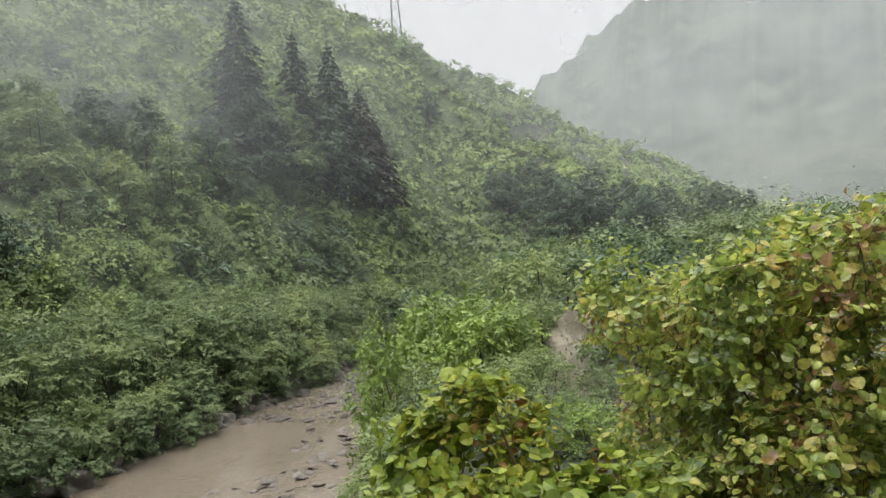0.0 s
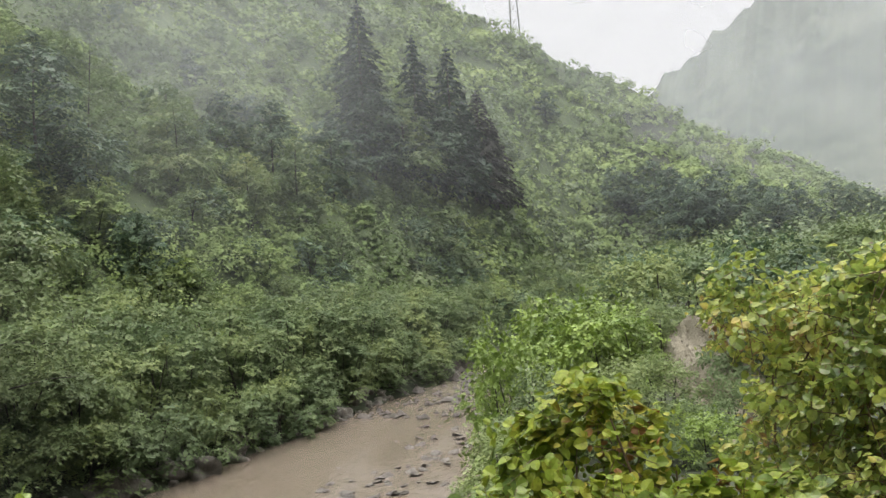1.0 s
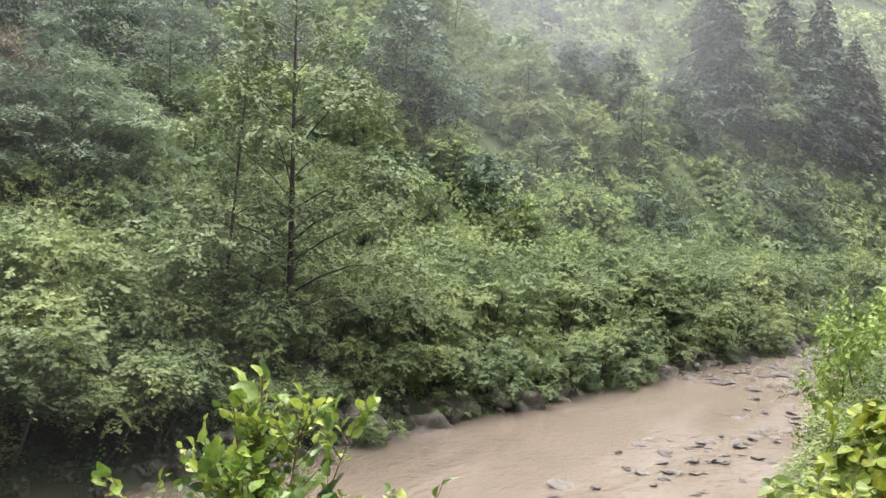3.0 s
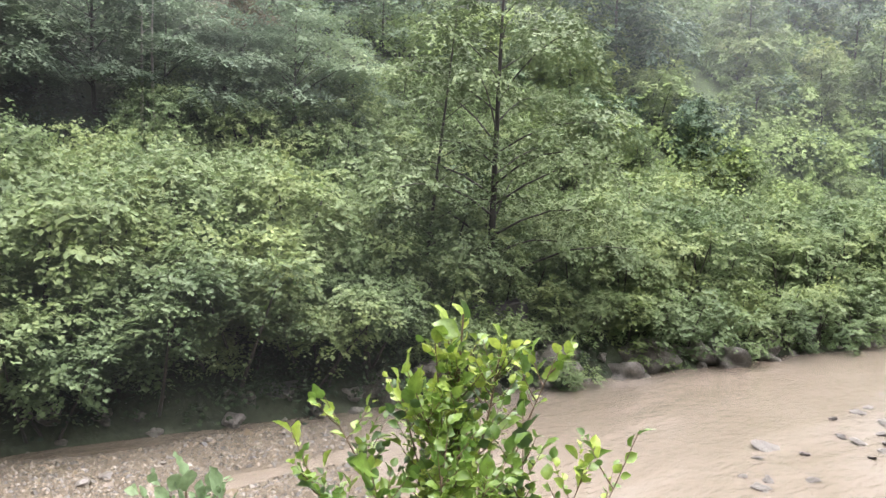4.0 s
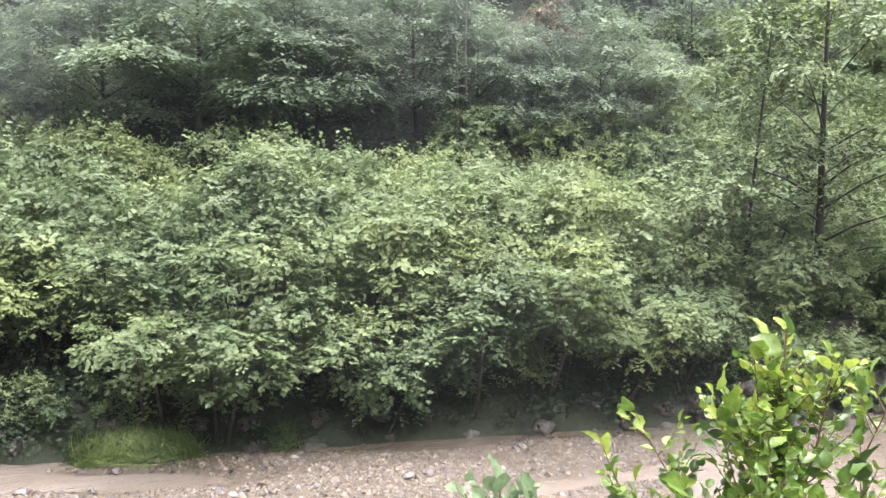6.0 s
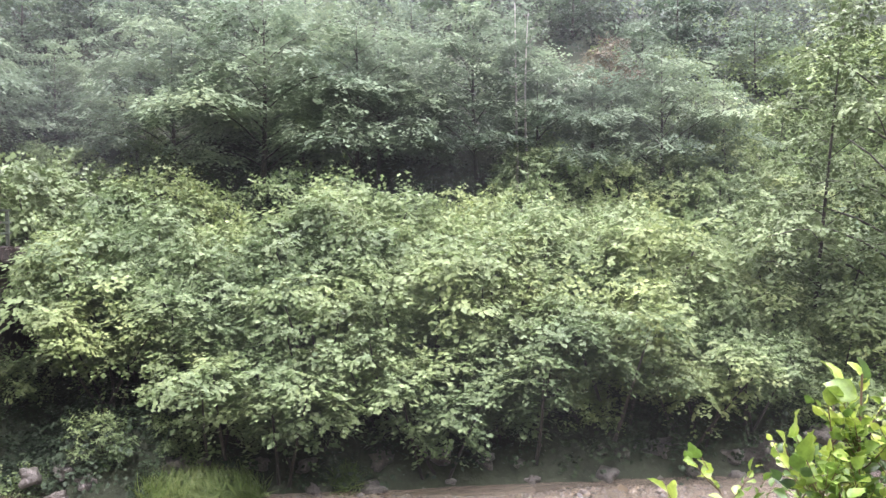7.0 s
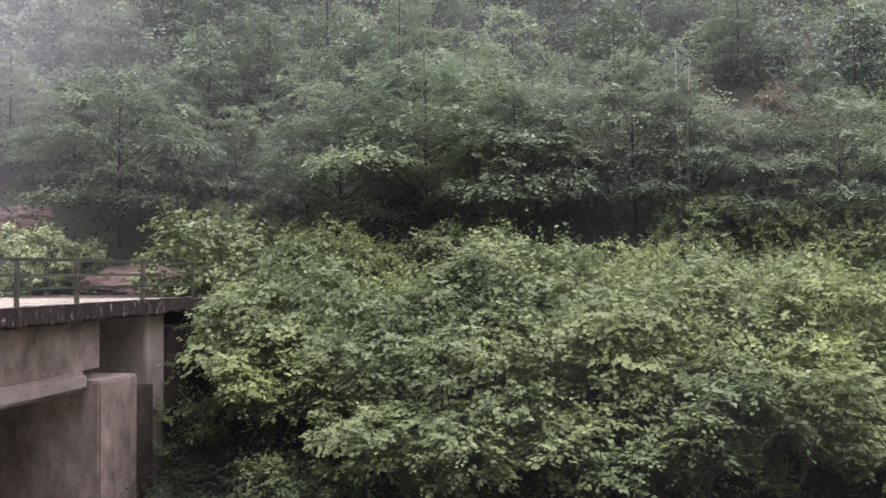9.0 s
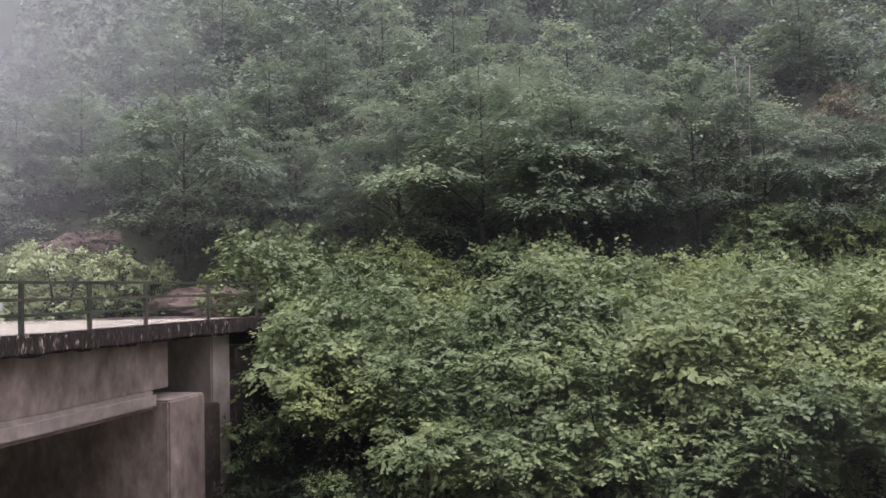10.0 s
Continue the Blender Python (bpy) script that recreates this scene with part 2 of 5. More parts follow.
def water_material():
    """Brown flood water, opaque with silt, with small ripples on it."""
    m, t, out = material("muddy_water")
    geo = node(t, "ShaderNodeNewGeometry")
    mp = node(t, "ShaderNodeMapping", Rotation=(0, 0, radians(-12.4)), Scale=(1.0, 0.35, 1.0))
    t.links.new(geo.outputs["Position"], mp.inputs["Vector"])
    a = node(t, "ShaderNodeTexNoise", Scale=0.35, Detail=4.0, Distortion=0.6)
    b = node(t, "ShaderNodeTexNoise", Scale=5.0, Detail=5.0, Roughness=0.65)
    for n in (a, b):
        t.links.new(mp.outputs[0], n.inputs["Vector"])
    colour = ramp(t, a.outputs["Fac"], [(0.3, (0.118, 0.096, 0.068)), (0.52, (0.150, 0.125, 0.094)), (0.75, (0.190, 0.167, 0.136))])
    p = node(t, "ShaderNodeBsdfPrincipled", Roughness=0.22)
    t.links.new(colour, p.inputs["Base Color"])
    bp = node(t, "ShaderNodeBump", Strength=0.7, Distance=0.06)
    t.links.new(b.outputs["Fac"], bp.inputs["Height"])
    t.links.new(bp.outputs[0], p.inputs["Normal"])
    t.links.new(p.outputs[0], out.inputs["Surface"])
    return m


M_WATER = water_material()


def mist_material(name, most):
    """A sheet standing in for rain haze: it scatters a share of the light and lets the rest through, in drifting
    swathes.
    """
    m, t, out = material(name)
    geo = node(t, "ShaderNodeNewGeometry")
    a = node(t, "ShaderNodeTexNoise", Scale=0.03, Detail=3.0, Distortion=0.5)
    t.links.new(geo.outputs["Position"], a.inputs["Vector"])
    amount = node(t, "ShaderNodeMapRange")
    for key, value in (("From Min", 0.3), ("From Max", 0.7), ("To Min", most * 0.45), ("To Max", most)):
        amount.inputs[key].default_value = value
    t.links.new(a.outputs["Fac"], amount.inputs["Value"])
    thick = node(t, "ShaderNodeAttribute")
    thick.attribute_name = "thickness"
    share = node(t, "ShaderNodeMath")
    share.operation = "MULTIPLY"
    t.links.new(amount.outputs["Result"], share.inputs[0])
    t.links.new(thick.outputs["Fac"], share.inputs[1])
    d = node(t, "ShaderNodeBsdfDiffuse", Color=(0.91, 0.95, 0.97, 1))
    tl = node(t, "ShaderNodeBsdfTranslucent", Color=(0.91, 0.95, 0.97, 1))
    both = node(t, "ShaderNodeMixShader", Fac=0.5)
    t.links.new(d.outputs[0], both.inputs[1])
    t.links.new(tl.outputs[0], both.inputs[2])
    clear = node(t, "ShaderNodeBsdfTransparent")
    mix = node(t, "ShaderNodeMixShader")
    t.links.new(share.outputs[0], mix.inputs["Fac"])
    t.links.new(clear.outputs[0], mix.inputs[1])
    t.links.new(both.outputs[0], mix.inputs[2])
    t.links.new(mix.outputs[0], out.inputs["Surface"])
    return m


# ---- mesh tools ----
def tri_mesh(name, verts, tris, mat, smooth=False):
    me = bpy.data.meshes.new(name)
    verts, tris = np.asarray(verts, np.float32), np.asarray(tris, np.int32)
    me.vertices.add(len(verts))
    me.vertices.foreach_set("co", verts.ravel())
    me.loops.add(tris.size)
    me.loops.foreach_set("vertex_index", tris.ravel())
    me.polygons.add(len(tris))
    me.polygons.foreach_set("loop_start", np.arange(0, tris.size, tris.shape[1], dtype=np.int32))
    me.polygons.foreach_set("use_smooth", np.full(len(tris), smooth))
    me.update(calc_edges=True)
    me.materials.append(mat)
    return me


def part_of(name, me, parent=None, label="", m=None):
    ob = new(name, me)
    if parent is not None:
        ob.parent = parent
    if m is not None:
        ob.matrix_basis = m
    if label:
        tagged(ob, label)
    return ob


def part(name, bm, mat, parent, label=""):
    me = bpy.data.meshes.new(name)
    bm.to_mesh(me)
    bm.free()
    me.materials.append(mat)
    return part_of(name, me, parent, label)


def thing(name, label, category, group="", m=None):
    ob = new(name)
    ob.empty_display_size = 0.2
    if m is not None:
        ob.matrix_basis = m
    return tagged(ob, label, category, group)


def unit(v):
    return v / np.maximum(np.linalg.norm(v, axis=-1, keepdims=True), 1e-9)


LEAF_SMALL = (np.array([(0, 0, 0), (0.5, 0.42, 0.07), (1, 0, -0.06), (0.5, -0.42, 0.07)]), np.array([(0, 2, 1), (0, 3, 2)]))
LEAF_ROUND = (np.array([(0, 0, 0), (0.12, 0.34, 0.07), (0.36, 0.47, 0.13), (0.66, 0.42, 0.06), (0.88, 0.26, -0.03), (1.03, 0, -0.12), (0.88, -0.26, -0.03), (0.66, -0.42, 0.04), (0.36, -0.47, 0.10), (0.12, -0.34, 0.07), (0.48, 0, -0.03)]),
              np.array([(10, (i + 1) % 10, i) for i in range(10)]))
NEEDLES = (np.array([(0, 0, 0), (0.45, 0.27, 0.03), (1, 0, -0.12), (0.45, -0.27, 0.03)]), np.array([(0, 2, 1), (0, 3, 2)]))
BLADE = (np.array([(0, 0.016, 0), (0, -0.016, 0), (0.55, 0.012, 0.0), (0.55, -0.012, 0.0), (1, 0, -0.16)]), np.array([(0, 1, 3), (0, 3, 2), (2, 3, 4)]))


def leaves(pos, axis, up, size, shape=LEAF_SMALL):
    """Vertices and triangles of many leaves at once."""
    up = unit(up)
    axis = unit(axis - up * np.sum(up * axis, -1, keepdims=True))
    side = np.cross(up, axis)
    tv, tf = shape
    size = np.broadcast_to(size, (len(pos),))[:, None, None]
    v = pos[:, None] + size * (tv[None, :, 0:1] * axis[:, None] + tv[None, :, 1:2] * side[:, None] + tv[None, :, 2:3] * up[:, None])
    f = tf[None] + (np.arange(len(pos)) * len(tv))[:, None, None]
    return v.reshape(-1, 3), f.reshape(-1, 3)


def merge(pieces):
    vs, fs, n = [], [], 0
    for v, f in pieces:
        vs.append(v)
        fs.append(np.asarray(f) + n)
        n += len(v)
    return np.concatenate(vs), np.concatenate(fs)


def tube(points, radii, sides=6):
    """A tapered stem along points."""
    points = np.asarray(points, float)
    t = unit(np.gradient(points, axis=0))
    a = unit(np.cross(t, np.array([0.31, 0.95, 0.05])))
    b = np.cross(t, a)
    ang = np.linspace(0, 2 * np.pi, sides, endpoint=False)
    r = np.asarray(radii, float)[:, None, None]
    v = points[:, None] + r * (np.cos(ang)[None, :, None] * a[:, None] + np.sin(ang)[None, :, None] * b[:, None])
    k = len(points)
    f = []
    for i in range(k - 1):
        for j in range(sides):
            p, q = i * sides + j, i * sides + (j + 1) % sides
            f += [(p, q, q + sides), (p, q + sides, p + sides)]
    return v.reshape(-1, 3), np.array(f)


def sprays(rng, centre, out, count, length, leaf, shape, flat=0.68, spread=0.27, droop=0.25, lift=0.0):
    """Leafy twigs: from each centre a twig runs outwards, bends down at its end and bears leaves to both sides in turn."""
    n = len(centre)
    tw = unit(out * [1, 1, 0.6] + rng.normal(0, 0.38, (n, 3)) + np.array([0, 0, lift - droop]))
    up = unit(np.array([0, 0, flat]) + out * (1 - flat) + rng.normal(0, spread, (n, 3)))
    side = unit(np.cross(up, tw))
    k = (np.arange(count) + 0.5) / count
    hand = np.where(np.arange(count) % 2, 1.0, -1.0)[None] * rng.uniform(0.35, 1.0, (n, count)) * (1.05 - 0.75 * k ** 2)[None]
    ln = length * rng.uniform(0.6, 1.3, (n, 1, 1))
    pos = centre[:, None] + tw[:, None] * (k[None, :, None] * ln) + side[:, None] * (hand * leaf * 0.35)[..., None]
    pos[..., 2] -= 0.22 * (k ** 2)[None] * ln[..., 0]
    pos = pos + rng.normal(0, 0.05 * length, pos.shape)
    ax = tw[:, None] * 0.75 + side[:, None] * hand[..., None] + rng.normal(0, spread * 0.7, pos.shape) - np.array([0, 0, 0.22])
    lu = up[:, None] + rng.normal(0, spread, pos.shape)
    sz = leaf * rng.uniform(0.6, 1.3, (n, count)) * rng.uniform(0.8, 1.2, (n, 1))
    return leaves(pos.reshape(-1, 3), ax.reshape(-1, 3), lu.reshape(-1, 3), sz.ravel(), shape)


def lobed_shell(rng, lobes, n, low=-0.35):
    """Points on the outer side of a bunch of round lobes, with their outward ways. lobes: centre, radii."""
    c = np.array([l[0] for l in lobes], float)
    r = np.array([l[1] for l in lobes], float)
    w = (r[:, 0] * r[:, 2]) + 1e-6
    k = rng.choice(len(lobes), n * 3, p=w / w.sum())
    d = unit(rng.normal(0, 1, (n * 3, 3)))
    d[:, 2] = np.where(d[:, 2] < low, -d[:, 2], d[:, 2])
    p = c[k] + d * r[k] * rng.uniform(0.66, 1.03, (n * 3, 1))
    inside = np.zeros(len(p), bool)
    for j in range(len(lobes)):
        inside |= (((p - c[j]) / (r[j] * 0.62)) ** 2).sum(1) < 1
    p, d = p[~inside][:n], d[~inside][:n]
    return p, unit(d / 1.0)


def bush_meshes(seed, width, height, leaf, n_sprays, per, mat, shape=LEAF_SMALL, spray=0.5, low=-0.2, lobes_n=16, stems_n=6, foot=0.1, belly=0.45, leaders=14, spread=0.27, flat=0.68, under=0.7):
    """A many-stemmed shrub: a broad dome of rounded clumps, shoots standing out of its top; its crown and its stems."""
    rng = np.random.default_rng(seed)
    lobes = []
    for i in range(lobes_n):
        h = (i + rng.uniform(0.1, 0.9)) / lobes_n
        girth = math.sqrt(max(0.0, 1 - ((h - belly) / (1.12 - belly)) ** 2)) if h > belly else under + (1 - under) * h / belly
        r = width * rng.uniform(0.13, 0.22)
        rz = r * rng.uniform(0.75, 1.05)
        a, d = i * 2.4 + rng.uniform(-0.6, 0.6), max(0.0, width * 0.5 * girth - r * 0.7) * rng.uniform(0.72, 1.08)
        z = height * foot + rz * 0.7 + (height * (1 - foot) - rz * 1.5) * h
        lobes.append(((d * math.cos(a), d * math.sin(a), z), (r, r, rz)))
    p, d = lobed_shell(rng, lobes, n_sprays, low)
    p[:, 2] = np.maximum(p[:, 2], 0.1)
    pieces = [sprays(rng, p - d * spray * 0.5, d, per, spray, leaf, shape, flat, spread)]
    # young shoots standing up out of the crown
    top = np.argsort(-p[:, 2])[: n_sprays // 4]
    pick = rng.choice(top, min(leaders, len(top)), replace=False)
    pieces.append(sprays(rng, p[pick], unit(d[pick] * 0.35 + [0, 0, 1.6]), per, spray * 1.15, leaf * 0.85, shape, flat=0.25, spread=0.5, droop=0.0, lift=1.2))
    made = [("crown", tri_mesh("crown", *merge(pieces), mat))]
    for l in lobes[-stems_n:]:
        end = np.array(l[0])
        k = np.linspace(0, 1, 6)[:, None]
        base = np.array([rng.uniform(-0.3, 0.3), rng.uniform(-0.3, 0.3), -0.3])
        pts = base + (end - base) * k + np.sin(k * 3.1) * rng.normal(0, 0.12, 3)
        made.append(("stem", tri_mesh("stem", *tube(pts, np.linspace(0.05, 0.012, 6) * width / 3.5, 5), M_BARK, True)))
    return made


# ---- the lie of the land ----
BANK = np.array([-18.6, 0.0])          # a point on the far water's edge
ALONG = np.array([0.215, 0.977])       # upstream
ACROSS = np.array([-0.977, 0.215])     # from the river into the hill
# The steep values behind the road are an added, unseen slope cutting low skylight.
AZ = [-180, -90, -62, -40, -30, -25, -21.5, -16.5, -10, -6.3, -1.8, 3.5, 13, 25, 40, 60, 90, 103, 110, 116, 140, 180]
RISE = [42, 42, 22, 0, 0.4, 0.9, 2.0, 5.7, 9.0, 11.8, 14.2, 17.3, 21.5, 25, 27, 27, 26, 23.5, 21.5, 19, 24, 42]
REACH = [180, 180, 200, 230, 250, 240, 230, 215, 195, 185, 175, 165, 150, 125, 100, 85, 80, 78, 76, 75, 110, 180]


def smooth(a, b, x):
    t = np.clip((x - a) / (b - a), 0, 1)
    return t * t * (3 - 2 * t)


def land(x, y):
    """Height of the ground: near bank, river bed, far bank and hill, and the unseen slope added behind the road."""
    x, y = np.asarray(x, float), np.asarray(y, float)
    s = (x - BANK[0]) * ACROSS[0] + (y - BANK[1]) * ACROSS[1]
    up = (x - BANK[0]) * ALONG[0] + (y - BANK[1]) * ALONG[1]
    az = np.degrees(np.arctan2(-x, y))
    r = np.hypot(x, y) + 1e-6
    narrow = np.interp(up, [-60, 0, 20, 30, 40, 55, 120], [-13.5, -13.5, -13.0, -10.5, -8.5, -6.5, -5.0])
    near = np.interp(s - narrow, [-200, -30, -4.5, -3.2, 0.0, 1.0], [10.0, 5.2, 4.35, 4.2, 0.25, -0.5])
    far = np.interp(s, [-1.2, 0.0, 0.9, 3.0, 9.0, 14.0], [-0.5, 0.0, 1.1, 1.6, 2.4, 3.4])
    low = np.where(s < narrow + 1.0, near, np.where(s > -1.2, far, -0.5))
    low = low - 1.3 * smooth(1.8, 3.4, -up) * (1 - smooth(3.0, 6.0, s)) * smooth(-1.0, 0.5, s)
    low = low + np.clip(up - 55, 0, 400) * 0.03
    c = -np.sin(np.radians(az)) * ACROSS[0] + np.cos(np.radians(az)) * ACROSS[1]
    r0 = np.where(c > 0.2, 25.5 / np.maximum(c, 0.2), 120.0)
    r0 = np.minimum(r0, 115.0)
    reach = np.interp(az, AZ, REACH)
    top = np.tan(np.radians(np.interp(az, AZ, RISE))) * reach + EYE
    u = np.clip((r - r0) / np.maximum(reach - r0, 5), 0, 1.0)
    past = np.clip((r - reach) / 250.0, 0, 1)
    hill = (top - low) * (0.25 * u * u + 0.75 * u) * (1 - 0.7 * past * past)
    return low + np.maximum(hill, 0)


def land_mesh(name, az0, az1, daz, radii, height, mat):
    az = np.radians(np.arange(az0, az1 + 1e-6, daz))
    rr, aa = np.meshgrid(radii, az, indexing="ij")
    x, y = -rr * np.sin(aa), rr * np.cos(aa)
    z = height(x, y)
    v = np.stack([x, y, z], -1).reshape(-1, 3)
    n, m = rr.shape
    i, j = np.meshgrid(np.arange(n - 1), np.arange(m - 1), indexing="ij")
    a = (i * m + j).ravel()
    f = np.stack([a, a + 1, a + m + 1, a + m], -1)
    return tri_mesh(name, v, f, mat, True)


def ground_height(x, y):
    z = land(x, y)
    r = np.hypot(x, y)
    wob = np.sin(x * 0.7 + 1.3 * np.sin(y * 0.4)) * np.cos(y * 0.53 + x * 0.2)
    return z + wob * np.clip((r - 25) / 100, 0, 1) * 1.2 + 0.06 * np.sin(x * 2.3) * np.sin(y * 1.9 + x)


RADII = np.concatenate([np.arange(0.0, 34, 0.6), np.geomspace(34, 450, 70), np.geomspace(500, 4500, 10)])
ground_mesh = land_mesh("ground", -180, 180, 1.5, RADII, ground_height, M_GROUND)
co = np.zeros(len(ground_mesh.vertices) * 3, np.float32)
ground_mesh.vertices.foreach_get("co", co)
co = co.reshape(-1, 3)
green = smooth(30, 60, np.hypot(co[:, 0], co[:, 1])) * (1 - smooth(36, 48, np.degrees(np.arctan2(-co[:, 0], co[:, 1])))) * smooth(1.5, 4.0, (co[:, 0] - BANK[0]) * ACROSS[0] + (co[:, 1] - BANK[1]) * ACROSS[1])
ground_mesh.attributes.new("grass", "FLOAT", "POINT").data.foreach_set("value", green.astype(np.float32))
ground = part_of("ground", ground_mesh)
tagged(ground, "wet grassy earth of river banks and hillside, with an added unseen slope behind the road", "ground", kind="structure")


def river():
    up = np.linspace(-60, 95, 78)
    ss = np.linspace(-13.5, 0.75, 14)
    uu, sg = np.meshgrid(up, ss, indexing="ij")
    v = np.stack([BANK[0] + uu * ALONG[0] + sg * ACROSS[0], BANK[1] + uu * ALONG[1] + sg * ACROSS[1], 0.02 * np.sin(uu * 1.1 + sg) * 0.5 + 0 * uu], -1).reshape(-1, 3)
    m = len(ss)
    i, j = np.meshgrid(np.arange(len(up) - 1), np.arange(m - 1), indexing="ij")
    a = (i * m + j).ravel()
    return tri_mesh("river", v, np.stack([a, a + m, a + m + 1, a + 1], -1), M_WATER, True)


tagged(part_of("river", river()), "shallow brown flood water running over stones", "river", kind="structure")


def far_height(x, y):
    az = np.degrees(np.arctan2(-x, y))
    r = np.hypot(x, y)
    el = np.interp(az, [-60, -40, -30, -22, -17, -13, -10.5, -8.5, -6, -4, 0, 12, 25], [24, 24, 22.0, 19.8, 17.9, 16.1, 14.3, 13.0, 11.4, 10.2, 8.4, 7.0, 5.0])
    bump = 0.5 * np.sin(az * 2.1) * np.sin(r * 0.006) + 0.16 * np.sin(az * 3.7 + r * 0.008) + 0.06 * np.sin(az * 7.0 + 1.5 * np.sin(az * 2.3) + r * 0.021)
    top = np.tan(np.radians(el + bump)) * 1500.0 + EYE
    u = np.clip((r - 420) / 1080, 0, 1)
    return top * (u * 0.8 + 0.2 * u * u) - 8


mountain = part_of("mountain", land_mesh("mountain", -62, 25, 0.12, np.linspace(420, 1500, 40), far_height, M_FAR))
tagged(mountain, "steep wooded mountain fading into rain mist", "mountain", kind="structure")


def at(s, up, dz=0.0):
    """A place on the ground, s metres from the far water's edge into the hill and up metres upstream."""
    x = BANK[0] + up * ALONG[0] + s * ACROSS[0]
    y = BANK[1] + up * ALONG[1] + s * ACROSS[1]
    return x, y, float(land(x, y)) + dz


def polar(az, r, dz=0.0):
    x, y = -r * math.sin(radians(az)), r * math.cos(radians(az))
    return x, y, float(land(x, y)) + dz


def on_slope(az, rise, dz=-0.3):
    """The place on the hill seen from the road at that height above the horizon, in degrees, and its distance."""
    r = np.arange(20.0, 260.0, 0.25)
    x, y = -r * math.sin(radians(az)), r * math.cos(radians(az))
    seen = np.degrees(np.arctan2(land(x, y) - EYE, r))
    k = int(np.argmax(seen >= rise)) if (seen >= rise).any() else int(np.argmax(seen))
    return (x[k], y[k], float(land(x[k], y[k])) + dz), float(r[k])


# ---- shrubs along the far bank ----
rnd = random.Random(4)
bank_kinds = [bush_meshes(20 + i, 3.7, 3.3, 0.112, 900, 9, M_ALDER, spray=0.42, lobes_n=18, foot=0.06, belly=0.6, flat=0.62, spread=0.22, under=0.5) for i in range(6)]
high_bank = [bush_meshes(25 + i, 3.8, 3.3, 0.115, 820, 9, M_ALDER, spray=0.42, lobes_n=18, foot=0.2, belly=0.72, flat=0.74, spread=0.22, under=0.3, low=0.0) for i in range(3)]
back_kinds = [bush_meshes(30 + i, 4.4, 3.9, 0.115, 900, 8, M_ALDER, spray=0.42, stems_n=4, lobes_n=20, low=0.1, flat=0.62, spread=0.22) for i in range(4)]
far_kinds = [bush_meshes(40 + i, 5.0, 5.3, 0.2, 440, 7, M_ALDER, spray=0.6, stems_n=4, lobes_n=16, spread=0.16, flat=0.6) for i in range(5)]

hillside_kinds = [bush_meshes(46 + i, 5.0, 4.4, 0.33, 250, 5, (M_HILLTREE, M_HILL, M_HILL)[i], spray=0.7, stems_n=3, lobes_n=14, foot=0.0, leaders=8, spread=0.13, flat=0.55) for i in range(3)]


def plant(name, label, category, group, meshes, m):
    ob = thing(name, label, category, group, m)
    for n, me in meshes:
        part_of(n, me, ob)
    return ob


def spot(xyz, scale=1.0, turn=None, tall=1.0):
    return Matrix.Translation(xyz) @ Matrix.Rotation(rnd.uniform(0, 6.28) if turn is None else turn, 4, "Z") @ Matrix.Diagonal((scale, scale, scale * tall, 1))


BANK_LABEL = "wet green alder shrub leaning over the river bank"
for row, (s, step) in enumerate(((0.7, 1.7), (2.5, 1.9), (4.5, 2.2), (6.8, 2.4), (9.3, 2.6), (11.8, 2.8), (14.2, 3.0))):
    up = -1.5 - 0.3 * row
    while up < (66, 66, 66, 60, 40, 36, 34)[row]:
        if row > 4 and up < 11.5:
            up = 11.5
        gap = 17.0 < up < 20.2 and row < 2
        near = up < 24
        size = (1.08, 1.18, 1.24, 1.34, 1.08, 0.95, 0.8)[row] * (1.0 if up < 13 else 0.7 if gap else 0.84) * rnd.uniform(0.86, 1.12)
        x, y, z = at(s + rnd.uniform(-0.6, 0.7) + (1.9 if up < 1.5 and row < 2 else 0), up + rnd.uniform(-0.5, 0.5), -0.4)
        kinds = (high_bank if row == 0 or up < 2 and row == 1 else bank_kinds if row < 2 else back_kinds) if near else far_kinds
        plant("alder_shrub", BANK_LABEL, "shrub", "shrubs along the far bank", kinds[rnd.randrange(len(kinds))], spot((x, y, z + (0.1 if up < 2 and row < 2 else -1.05 if row == 0 and up > 14 else -0.65 if row == 0 and up < 9.8 else 0)), size if near else size * 0.74))
        up += step * rnd.uniform(0.8, 1.2) * (0.85 if up > 14 else 1) * (1 if near else 1.25)
low_kinds = [bush_meshes(50 + i, 3.2, 2.4, 0.13, 330, 8, M_ALDER, spray=0.45, lobes_n=9, stems_n=4, foot=0.0) for i in range(4)]
up = -3.4
while up < 40:
    if not (10.4 < up < 13.4 or 17.0 < up < 20.2):
        x, y, z = at((1.0 if up > 16.5 else 1.1 if up > 1.6 else 0.9) + rnd.uniform(-0.2, 0.3), up)
        plant("overhanging_shrub", "low alder shrub hanging over the stones at the water", "shrub", "low shrubs along the water", low_kinds[rnd.randrange(4)], spot((x, y, z - 0.5), rnd.uniform(0.45, 0.68)))
    up += rnd.uniform(1.4, 2.4) if up < 12 else rnd.uniform(1.8, 3.0)
for az, r, tall in ((94.4, 23.6, 1.5), (94.9, 25.4, 1.5)):
    plant("alder_shrub", BANK_LABEL, "shrub", "shrubs along the far bank", bank_kinds[rnd.randrange(6)], spot(polar(az, r, -0.3), 0.9, None, tall))
for az, r in ((99.6, 24.2), (101.8, 25.6)):
    plant("overhanging_shrub", "low dark shrub against the bridge abutment", "shrub", "low shrubs along the water", low_kinds[rnd.randrange(4)], spot(polar(az, r, -0.2), 0.8))
